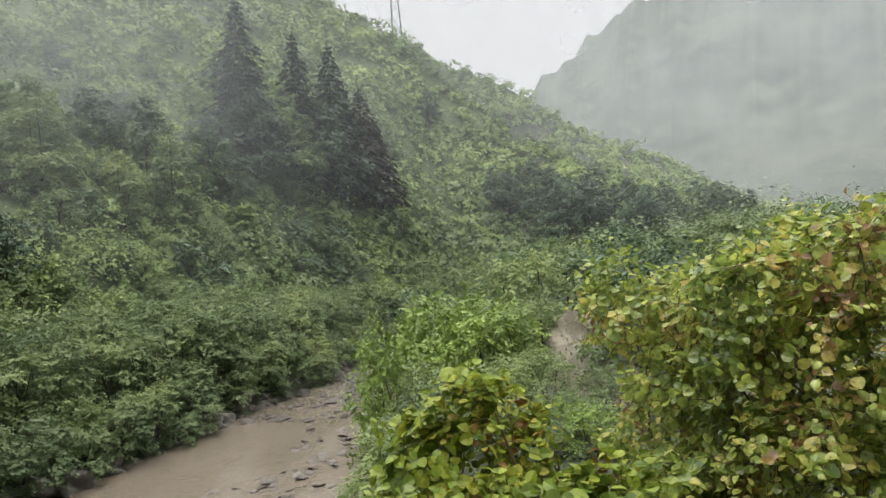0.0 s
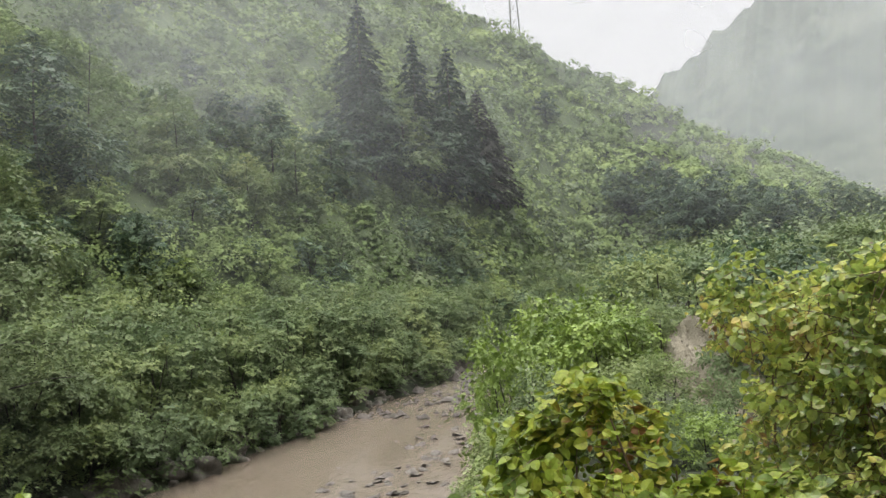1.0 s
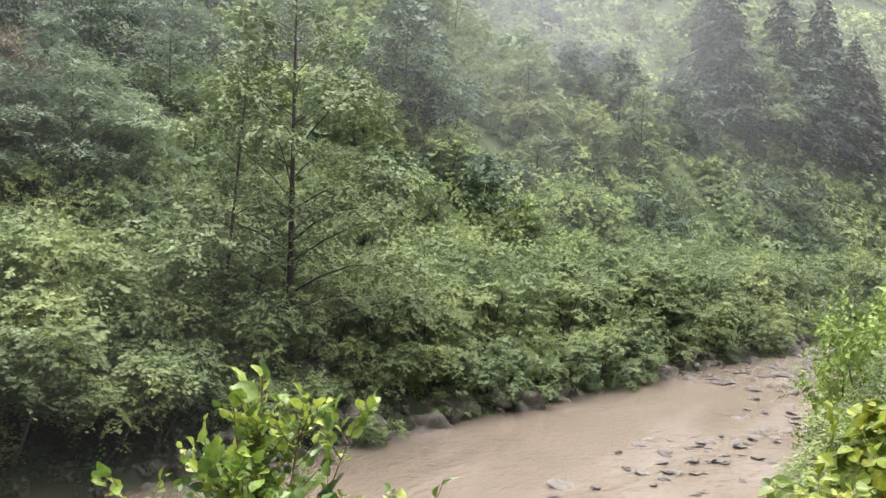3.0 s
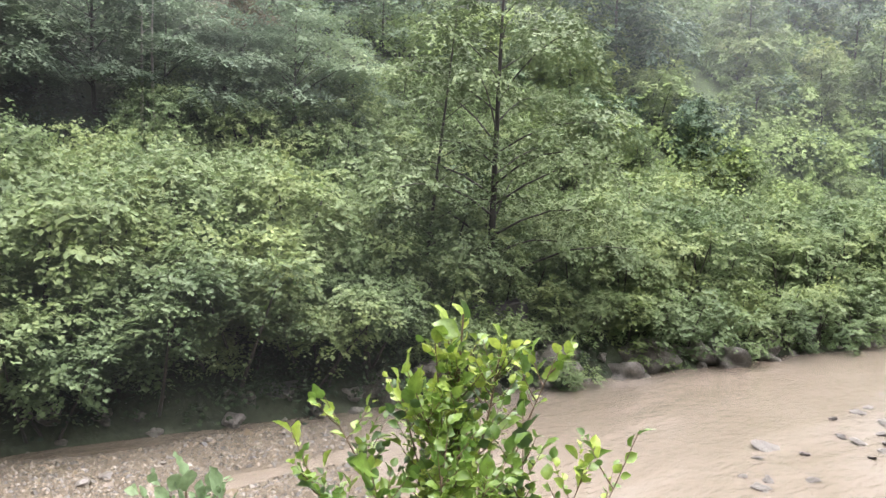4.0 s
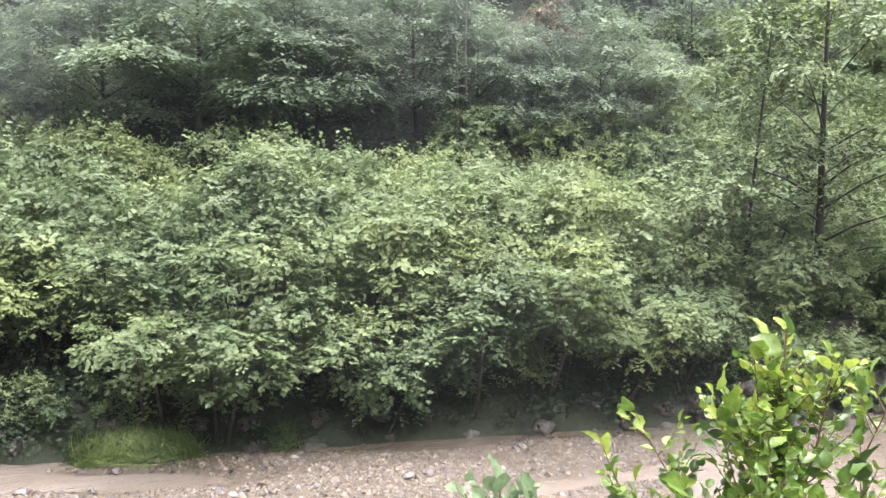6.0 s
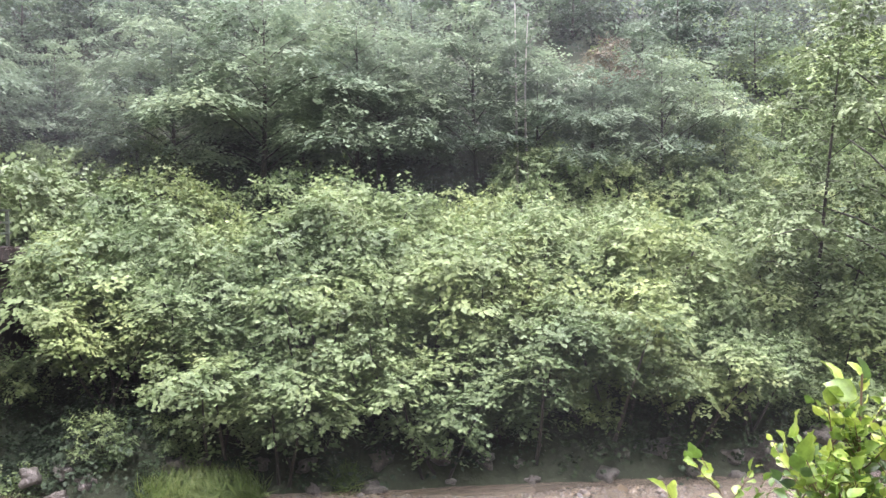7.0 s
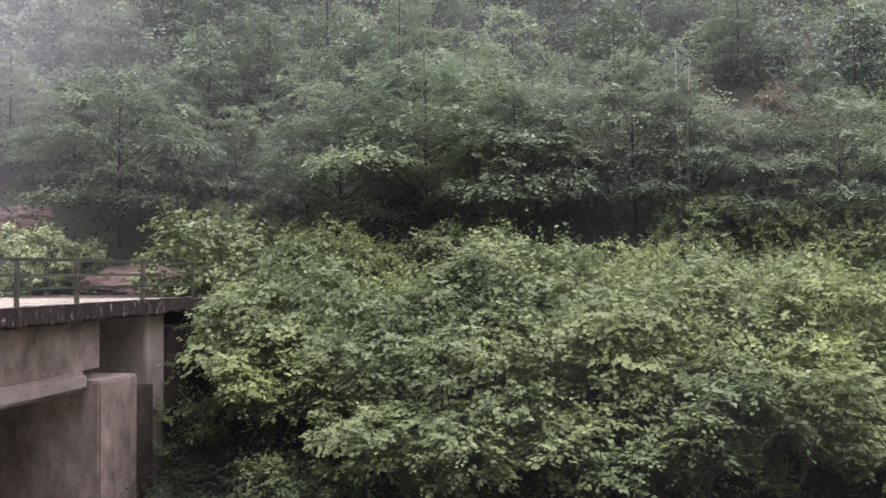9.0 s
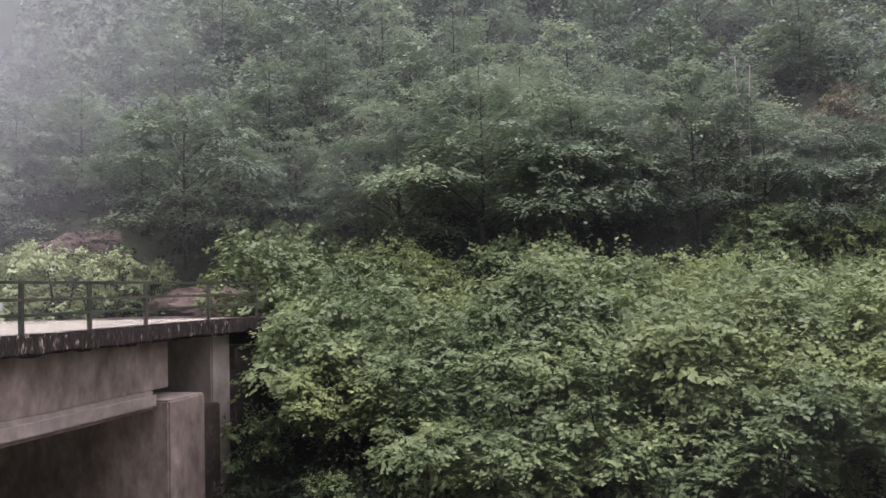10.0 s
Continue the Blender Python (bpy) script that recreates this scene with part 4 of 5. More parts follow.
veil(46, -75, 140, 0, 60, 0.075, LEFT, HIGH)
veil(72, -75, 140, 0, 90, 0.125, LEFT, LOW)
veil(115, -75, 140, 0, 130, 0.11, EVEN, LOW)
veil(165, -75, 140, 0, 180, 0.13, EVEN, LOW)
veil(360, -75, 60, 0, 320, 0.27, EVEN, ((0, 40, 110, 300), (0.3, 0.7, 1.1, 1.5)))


# ---- stones, gravel and the river's edge ----
def stone_mesh(seed, size, flat, mat, rough=0.22, sub=2):
    rng = random.Random(seed)
    bm = bmesh.new()
    bmesh.ops.create_icosphere(bm, subdivisions=sub, radius=1.0)
    off = Vector((rng.uniform(0, 50), rng.uniform(0, 50), rng.uniform(0, 50)))
    for v in bm.verts:
        d = v.co.normalized()
        k = 1 + rough * (noise.noise(d * 1.3 + off) * 1.6 + 0.5 * noise.noise(d * 3.1 + off) + 0.25 * noise.noise(d * 7.0 + off))
        e = 1.0 / max(abs(d.x), abs(d.y), abs(d.z)) ** 0.55
        v.co = d * (k * e * size * 0.5)
        v.co.z *= flat
    me = bpy.data.meshes.new("stone")
    bm.to_mesh(me)
    bm.free()
    me.materials.append(mat)
    for p in me.polygons:
        p.use_smooth = sub > 2
    return me


def lay(name, label, category, group, me, xyz, scale, tilt=0.3):
    ob = new(name, me)
    ob.matrix_basis = (Matrix.Translation(xyz) @ Euler((rnd.uniform(-tilt, tilt), rnd.uniform(-tilt, tilt), rnd.uniform(0, 6.28))).to_matrix().to_4x4()
                       @ Matrix.Diagonal((scale, scale * rnd.uniform(0.7, 1.0), scale * rnd.uniform(0.75, 1.1), 1)))
    return tagged(ob, label, category, group)


boulders = [stone_mesh(200 + i, 1.0, 0.75, M_ROCK, 0.38, 3) for i in range(6)]
up = -5.0
while up < 62:
    for s, dz in ((-0.05, 0.1), (0.45, 0.6)):
        x, y, z = at(s + rnd.uniform(-0.15, 0.2), up + rnd.uniform(-0.3, 0.3))
        lay("boulder", "wet grey boulder of the river bank's stone facing", "rock", "boulders along the bank", boulders[rnd.randrange(6)], (x, y, dz + rnd.uniform(-0.35, 0.05)), rnd.uniform(0.25, 0.55) if up < 13 else 0.35 + 1.05 * rnd.random() ** 2)
    up += rnd.uniform(0.6, 1.1)


def slab(name, label, s, up, dims, turn):
    x, y, z = at(s, up)
    ob = new(name)
    ob.matrix_basis = Matrix.Translation((x, y, 0.0)) @ Matrix.Rotation(turn, 4, "Z")
    w, d, h = dims
    bm = block(-w / 2, w / 2, -d / 2, d / 2, -0.3, h, bevel=0.12)
    bmesh.ops.subdivide_edges(bm, edges=bm.edges[:], cuts=5, use_grid_fill=True)
    for v in bm.verts:
        v.co += noise.noise_vector(v.co * 1.1 + Vector((up, s, 0))) * 0.3 + noise.noise_vector(v.co * 3.7 + Vector((up, s, 0))) * 0.08
    part("slab", bm, M_WALL, ob)
    return tagged(ob, label, "retaining wall", "bank walls")


for s, u, dims in ((0.85, 12.0, (0.8, 2.8, 0.8)), (1.9, 18.5, (0.9, 2.2, 2.3))):
    slab("bank_wall", "broken grey concrete wall under the overhanging shrubs", s, u, dims, radians(-12.4))


def bar_height(s, up):
    """The gravel bar: a low back between two brown channels."""
    e = np.minimum(smooth(-8.2, -5.5, s + 0.10 * (up - 4)), 1 - smooth(-0.75, -0.35, s))
    e = e * (1 - smooth(10.5, 15.0, up - 0.35 * s)) * smooth(-30, -25, up)
    w = np.sin(up * 0.9 + s) * 0.5 + np.sin(up * 2.1 - s * 1.7) * 0.3
    gully = 0.9 * np.exp(-((s + 0.95 - 0.03 * up) / 0.22) ** 2) * smooth(4.0, 7.0, up) + 1.25 * np.exp(-((s + 1.45 + 0.12 * up) / 0.62) ** 2) * (1 - smooth(2.0, 5.5, up)) + np.exp(-((s + 3.4 - 0.2 * (up - 9)) / 0.45) ** 2) * smooth(6.5, 9.0, up)
    return -0.07 + 0.17 * e + 0.05 * w * e - 0.115 * gully * e


def gravel_bar():
    up, ss = np.linspace(-28, 15, 130), np.linspace(-9.5, -0.3, 44)
    uu, sg = np.meshgrid(up, ss, indexing="ij")
    z = bar_height(sg, uu)
    v = np.stack([BANK[0] + uu * ALONG[0] + sg * ACROSS[0], BANK[1] + uu * ALONG[1] + sg * ACROSS[1], z], -1).reshape(-1, 3)
    m = len(ss)
    i, j = np.meshgrid(np.arange(len(up) - 1), np.arange(m - 1), indexing="ij")
    a = (i * m + j).ravel()
    return tri_mesh("gravel_bar", v, np.stack([a, a + m, a + m + 1, a + 1], -1), M_BED, True)


tagged(part_of("gravel_bar", gravel_bar()), "flat bar of wet brown gravel in the river", "gravel", kind="structure")


def pebbles(seed, count, s_range, up_range, size, mat, height):
    """Small stones, six-sided lumps, strewn over a stretch."""
    rng = np.random.default_rng(seed)
    s, u = rng.uniform(*s_range, count), rng.uniform(*up_range, count)
    z = height(s, u)
    ok = z > rng.uniform(0.0, 0.035, count)
    s, u, z = s[ok], u[ok], z[ok]
    n = len(s)
    c = np.stack([BANK[0] + u * ALONG[0] + s * ACROSS[0], BANK[1] + u * ALONG[1] + s * ACROSS[1], z], -1)
    t = np.array([(1, 0, 0), (0.45, 0.8, 0.1), (-0.5, 0.85, -0.1), (-1, 0, 0), (-0.5, -0.8, 0.1), (0.5, -0.85, 0), (0.25, 0.2, 0.75), (-0.3, -0.15, 0.7)])
    f = np.array([(0, 1, 6), (1, 2, 6), (2, 7, 6), (2, 3, 7), (3, 4, 7), (4, 5, 7), (5, 6, 7), (5, 0, 6)])
    a = rng.uniform(0, 6.28, n)
    sz = size * rng.lognormal(0, 0.55, n)
    tt = t[None] * rng.uniform(0.75, 1.25, (n, len(t), 1))
    x = tt[..., 0] * np.cos(a)[:, None] - tt[..., 1] * 0.75 * np.sin(a)[:, None]
    y = tt[..., 0] * np.sin(a)[:, None] + tt[..., 1] * 0.75 * np.cos(a)[:, None]
    v = c[:, None] + np.stack([x, y, tt[..., 2] * 0.7], -1) * sz[:, None, None]
    return tri_mesh("pebbles", v.reshape(-1, 3), (f[None] + (np.arange(n) * len(t))[:, None, None]).reshape(-1, 3), mat)


def speckled(name):
    """Gravel: each stone with a colour of its own."""
    m, t, out = material(name)
    geo = node(t, "ShaderNodeNewGeometry")
    n = node(t, "ShaderNodeTexNoise", Scale=25.0, Detail=4.0)
    t.links.new(geo.outputs["Position"], n.inputs["Vector"])
    mix = node(t, "ShaderNodeMix")
    mix.inputs["Factor"].default_value = 0.25
    t.links.new(geo.outputs["Random Per Island"], mix.inputs["A"])
    t.links.new(n.outputs["Fac"], mix.inputs["B"])
    colour = ramp(t, mix.outputs["Result"], [(0.1, (0.020, 0.016, 0.009)), (0.4, (0.050, 0.040, 0.022)), (0.62, (0.100, 0.078, 0.045)), (0.75, (0.135, 0.100, 0.058)), (0.9, (0.16, 0.142, 0.105)), (1.0, (0.25, 0.235, 0.195))])
    p = node(t, "ShaderNodeBsdfPrincipled", Roughness=0.4)
    t.links.new(colour, p.inputs["Base Color"])
    t.links.new(p.outputs[0], out.inputs["Surface"])
    return m


M_SPECK = speckled("mixed_gravel")
tagged(part_of("pebbles", pebbles(31, 52000, (-7.0, -0.35), (-9, 13.5), 0.025, M_SPECK, bar_height)), "wet pebbles of brown, grey and white stone on the bar", "pebbles", kind="stuff")
stones = [stone_mesh(230 + i, 1.0, 0.6, M_PEBBLE, 0.25, 2) for i in range(5)]
STONE_LABEL = "rounded wet stone lying on the gravel bar"
for i in range(34):
    s, u = rnd.uniform(-5.5, -0.8), rnd.choice((rnd.uniform(-5, 3), rnd.uniform(-5, 12)))
    x, y, z = at(s, u)
    lay("stone", STONE_LABEL, "stone", "stones on the gravel bar", stones[rnd.randrange(5)], (x, y, float(bar_height(np.array(s), np.array(u))) + 0.03), rnd.uniform(0.1, 0.27))
darks = [stone_mesh(250 + i, 1.0, 0.22, M_ROCK, 0.4, 2) for i in range(4)]
for i in range(220):
    u = rnd.uniform(22, 58)
    s = rnd.triangular(-10.2, -4.4, -7.8) + (u - 40) * 0.03
    x, y, z = at(s, u)
    lay("stone", "dark wet stone breaking the shallow brown water", "stone", "stones in the shallows", darks[rnd.randrange(4)], (x, y, 0.02), rnd.uniform(0.12, 0.45))
tagged(part_of("shoal_stones", pebbles(33, 190, (-6.8, -0.8), (37, 60), 0.2, M_ROCK, lambda s, u: 0 * s + 0.04)), "dark stones of a shoal in the brown water", "stones", kind="stuff")
for s, u, size in ((-6.6, 20.4, 0.55), (-7.3, 20.9, 0.3), (-7.0, 19.6, 0.25), (-8.0, 18.6, 0.25), (-8.2, 18.1, 0.35), (-7.6, 18.3, 0.2), (-8.4, 19.5, 0.3)):
    x, y, z = at(s, u)
    lay("stone", "dark wet stone breaking the shallow brown water", "stone", "stones in the shallows", darks[rnd.randrange(4)], (x, y, 0.02), size)


def driftwood():
    rng = np.random.default_rng(5)
    p = [tube(np.array([(0, 0, 0.05), (0.4, 0.1, 0.1), (0.9, 0.05, 0.05), (1.3, 0.2, 0.02)]), (0.05, 0.045, 0.03, 0.01), 6),
         tube(np.array([(0.4, 0.1, 0.1), (0.6, 0.35, 0.16), (0.7, 0.6, 0.1)]), (0.03, 0.02, 0.008), 5)]
    v, f = merge(p)
    return tri_mesh("driftwood", v, f, M_BARK, True)


wood = part_of("driftwood", driftwood(), None, "", Matrix.Translation((at(-9.0, 13.6)[0], at(-9.0, 13.6)[1], 0.0)) @ Matrix.Rotation(0.4, 4, "Z"))
tagged(wood, "dark wet branch stranded in the brown water", "driftwood")


def grass_clump(seed, n, width, tall):
    rng = np.random.default_rng(seed)
    r = np.sqrt(rng.uniform(0, 1, n)) * 0.5
    a = rng.uniform(0, 6.28, n)
    pos = np.stack([r * np.cos(a) * width, r * np.sin(a) * width * 0.45, np.zeros(n)], -1)
    out = unit(np.stack([np.cos(a) * r * 1.6, np.sin(a) * r * 1.6, np.ones(n)], -1) + rng.normal(0, 0.42, (n, 3)))
    v, f = leaves(pos, out, np.stack([np.cos(a), np.sin(a), np.full(n, 0.6)], -1) + rng.normal(0, 0.3, (n, 3)), tall * rng.uniform(0.5, 1.15, n), BLADE)
    return tri_mesh("blade", v, f, M_GRASS)


for s, u, width, tall in ((-0.15, 0.8, 2.8, 0.62), (0.1, 3.9, 0.7, 0.5)):
    x, y, z = at(s, u)
    g = thing("grass_clump", "bright green clump of grass at the edge of the gravel", "grass", "grass clumps", Matrix.Translation((x, y, 0.02)) @ Matrix.Rotation(radians(77), 4, "Z"))
    tagged(part_of("blade", grass_clump(60 + int(u * 10), int(1300 * width), width, tall * 1.3), g), kind="stuff")


# ---- the near bank ----
near_kinds = [bush_meshes(120 + i, 3.0, 2.6, 0.085, 760, 8, M_FRESH if i == 0 else M_ALDER, spray=0.34, lobes_n=16, foot=0.0) for i in range(3)]
sparse_kinds = [bush_meshes(130 + i, 3.0, 2.6, 0.14, 330, 7, (M_OLIVE, M_HILLTREE, M_ALDER)[i], spray=0.4, lobes_n=12, stems_n=3, foot=0.0) for i in range(3)]
NEAR = [ (-2.5, 13.5, 0.7, 0), (-5.8, 15.0, 0.85, 1), (-8.2, 19.0, 0.85, 2), (-2.0, 19.0, 0.7, 1), (-5.0, 27.0, 0.8, 2), (-9.5, 30.0, 0.85, 1), (-1.5, 28.0, 0.7, 2),
        (-13.0, 22.0, 0.8, 0), (-17.0, 20.0, 0.65, 0), (-20.0, 26.0, 0.8, 0), (-24.0, 22.0, 0.8, 0), (-15.0, 34.0, 0.9, 2), (-4.5, 40.0, 0.9, 1), (-8.0, 48.0, 1.0, 2), (0.5, 44.0, 0.8, 1),
        (-12.0, 55.0, 1.0, 1), (-17.0, 48.0, 0.9, 2), (-3.0, 58.0, 1.0, 2), (-7.0, 68.0, 1.1, 1), (-1.0, 72.0, 1.0, 2), (-21.0, 44.0, 0.9, 2), (-26.0, 40.0, 0.9, 2), (7.0, 8.0, 0.38, 0), (4.0, 7.2, 0.42, 1),
        (1.0, 8.5, 0.5, 1), (-3.0, 8.0, 0.42, 1), (-6.0, 9.4, 0.36, 1), (-8.4, 7.6, 0.27, 2), (-11.2, 8.4, 0.28, 1), (-7.0, 7.8, 0.24, 0), (-11.0, 10.5, 0.36, 2), (-9.6, 6.9, 0.25, 0), (-6.4, 6.9, 0.22, 1), (-5.6, 13.2, 0.55, 2), (5.0, 10.0, 0.45, 0), (9.0, 6.5, 0.3, 0), (-11.0, 24.0, 0.7, 0), (-13.0, 10.0, 0.5, 1), (-14.0, 17.0, 0.8, 1), (-24.0, 31.0, 1.1, 1), (-19.0, 35.0, 1.1, 2), (-12.5, 36.0, 1.2, 1)]
for az, r, size, head, k in ((2.6, 12.4, 0.74, -1.5, 0), (-0.4, 12.5, 0.8, -0.9, 0), (-2.9, 12.6, 0.66, -1.6, 0), (3.6, 14.5, 0.6, -2.0, 0)):
    x, y, z = polar(az, r, -0.2)
    plant("near_shrub", "fresh light green shrub at the river's near edge", "shrub", "shrubs on the near bank", near_kinds[k], spot((x, y, z), size, None, (EYE + math.tan(radians(head)) * r - z) / (2.75 * size)))
for az, r, size, k in NEAR:
    plant("near_shrub", "light green shrub on the near river bank", "shrub", "shrubs on the near bank", (near_kinds if r < 16 else sparse_kinds)[k], spot(polar(az, r, -0.2), size))


edge_kinds = [bush_meshes(125 + i, 3.0, 2.6, 0.095, 700, 8, M_ALDER if i == 0 else M_OLIVE, spray=0.36, lobes_n=16, foot=0.0, leaders=30) for i in range(3)]
for az, foot, head in ((97.6, 2.6, 5.6), (90.6, 2.2, 6.0), (94.8, 2.4, 5.2)):
    xyz, r = on_slope(az, foot)
    plant("young_bush", "light green bush at the wood's edge", "shrub", "bushes at the wood's edge", near_kinds[1], spot(xyz, r * (math.tan(radians(head)) - math.tan(radians(foot))) / 2.6))
for az, r, head, k in ((93.2, 29.4, 2.6, 0), (95.2, 28.9, 3.8, 1), (97.6, 29.2, 4.6, 2)):
    x, y, z = polar(az, r, -0.2)
    plant("young_bush", "green bush between the bridge and the dark wood", "shrub", "bushes at the wood's edge", edge_kinds[k], spot((x, y, z), (math.tan(radians(head)) * r + EYE - z) / 2.6))
dry = tree_meshes(150, 5.0, 4.4, 0.13, 420, 12, M_DRY, M_BARK, 0.07, 0.1, spray=0.6, limbs=12)
xyz, r = on_slope(59.3, 8.5)
plant("dry_tree", "small half-dead tree with yellow and brown leaves", "tree", "", dry, spot((xyz[0] * 0.86, xyz[1] * 0.86, xyz[2] - 0.8), r * 0.86 * 0.1 / 5.0 * 0.8))
pale = tree_meshes(151, 9.0, 3.0, 0.16, 90, 9, M_FOREST, M_PALEBARK, 0.07, 0.5, spray=0.7, limbs=8)
for az, r, lean in ((64.7, 31.5, 0.5), (65.7, 32.0, 2.0)):
    plant("birch_tree", "thin pale-barked tree with few leaves", "tree", "pale-barked trees", pale, spot(polar(az, r, -0.3), 0.95, lean))


M_TAN = rough_material("tan_gravel", [(0.3, (0.11, 0.098, 0.066)), (0.55, (0.19, 0.172, 0.122)), (0.8, (0.30, 0.275, 0.205))], 1.5, 22.0, 0.8, 1.0, 0.05)


def spoil_heap():
    """A worn slope of gravel, with its stones lying on it."""
    bm = bmesh.new()
    bmesh.ops.create_icosphere(bm, subdivisions=5, radius=1.0)
    for v in bm.verts:
        k = noise.noise_vector(v.co * 2.2) * 0.25 + noise.noise_vector(v.co * 7.0) * 0.07
        v.co = Vector((v.co.x * 1.2, v.co.y * 2.6, v.co.z * 1.55)) + k
    me = bpy.data.meshes.new("spoil_heap")
    bm.to_mesh(me)
    co = np.array([v.co[:] for v in bm.verts])
    bm.free()
    me.materials.append(M_TAN)
    return me, co


heap_at = Matrix.Translation(polar(-9.0, 12.2, -0.95)) @ Matrix.Diagonal((0.52, 1.65, 1.1, 1))
heap_mesh, heap_co = spoil_heap()
heap = thing("spoil_heap", "worn heap of grey gravel on the near bank", "gravel heap", "", heap_at)
part_of("earth", heap_mesh, heap)
rng_h = np.random.default_rng(77)
pick = heap_co[rng_h.integers(0, len(heap_co), 2600)] + rng_h.normal(0, 0.04, (2600, 3))
v, f = leaves(pick, rng_h.normal(0, 1, pick.shape), unit(pick) + rng_h.normal(0, 0.3, pick.shape), rng_h.uniform(0.03, 0.10, len(pick)),
              (np.array([(0, 0, 0), (0.5, 0.4, 0), (1, 0, 0), (0.5, -0.4, 0), (0.5, 0, 0.35)]), np.array([(0, 4, 1), (1, 4, 2), (2, 4, 3), (3, 4, 0)])))
tagged(part_of("gravel", tri_mesh("gravel", v, f, M_TAN), heap), kind="stuff")


def broad_leaf(seed, tooth=0.05, width=0.42):
    """A rounded leaf with a toothed edge, a folded midrib and raised flesh between its veins."""
    rng = np.random.default_rng(seed)
    t = np.array([0.0, 0.1, 0.24, 0.4, 0.56, 0.72, 0.86, 0.95])
    half = width * np.sin(np.pi * np.clip(t, 0.02, 1) ** 0.85) ** 0.75
    half = half * (1 + tooth * np.where(np.arange(8) % 2, 1, -1))
    col = np.array([-1, -0.55, 0, 0.55, 1])
    curl, roll_, wave = rng.uniform(-0.38, 0.05), rng.uniform(-0.15, 0.6), rng.uniform(0, 6)
    v = [(tt, h * c, curl * tt * tt + roll_ * h * abs(c) ** 1.3 + 0.035 * math.sin(wave + tt * 22) * abs(c) + 0.07 * math.sin(wave * 2 + tt * 5 + 2 * c) * abs(c)) for tt, h in zip(t, half) for c in col]
    v.append((1.03, 0, curl * 1.06))
    f = []
    for i in range(7):
        for j in range(4):
            a = i * 5 + j
            f += [(a, a + 1, a + 6), (a, a + 6, a + 5)]
    for j in range(4):
        f.append((35 + j, 36 + j, 40))
    return np.array(v), np.array(f)


def leaf_frame(pos, axis, up, size):
    axis = Vector(axis).normalized()
    side = Vector(up).cross(axis).normalized()
    nrm = axis.cross(side)
    m = Matrix((axis, side, nrm)).transposed().to_4x4()
    return Matrix.Translation(pos) @ m @ Matrix.Scale(size, 4)


HAZEL_LEAVES = [tri_mesh("leaf", *broad_leaf(300 + i, 0.09, 0.45), M_HAZEL, True) for i in range(6)]
SHOOT_LEAVES = [tri_mesh("leaf", *broad_leaf(310 + i, 0.06, 0.45), M_SHOOT, True) for i in range(6)]
BLUISH_LEAVES = [tri_mesh("leaf", *broad_leaf(340 + i, 0.03, 0.40), M_BLUISH, True) for i in range(6)]
YOUNG_LEAVES = [tri_mesh("leaf", *broad_leaf(320 + i, 0.04, 0.40), M_YOUNG, True) for i in range(6)]


def eye_polar(az, r, z):
    return np.array([-r * math.sin(radians(az)), r * math.cos(radians(az)), EYE + z])


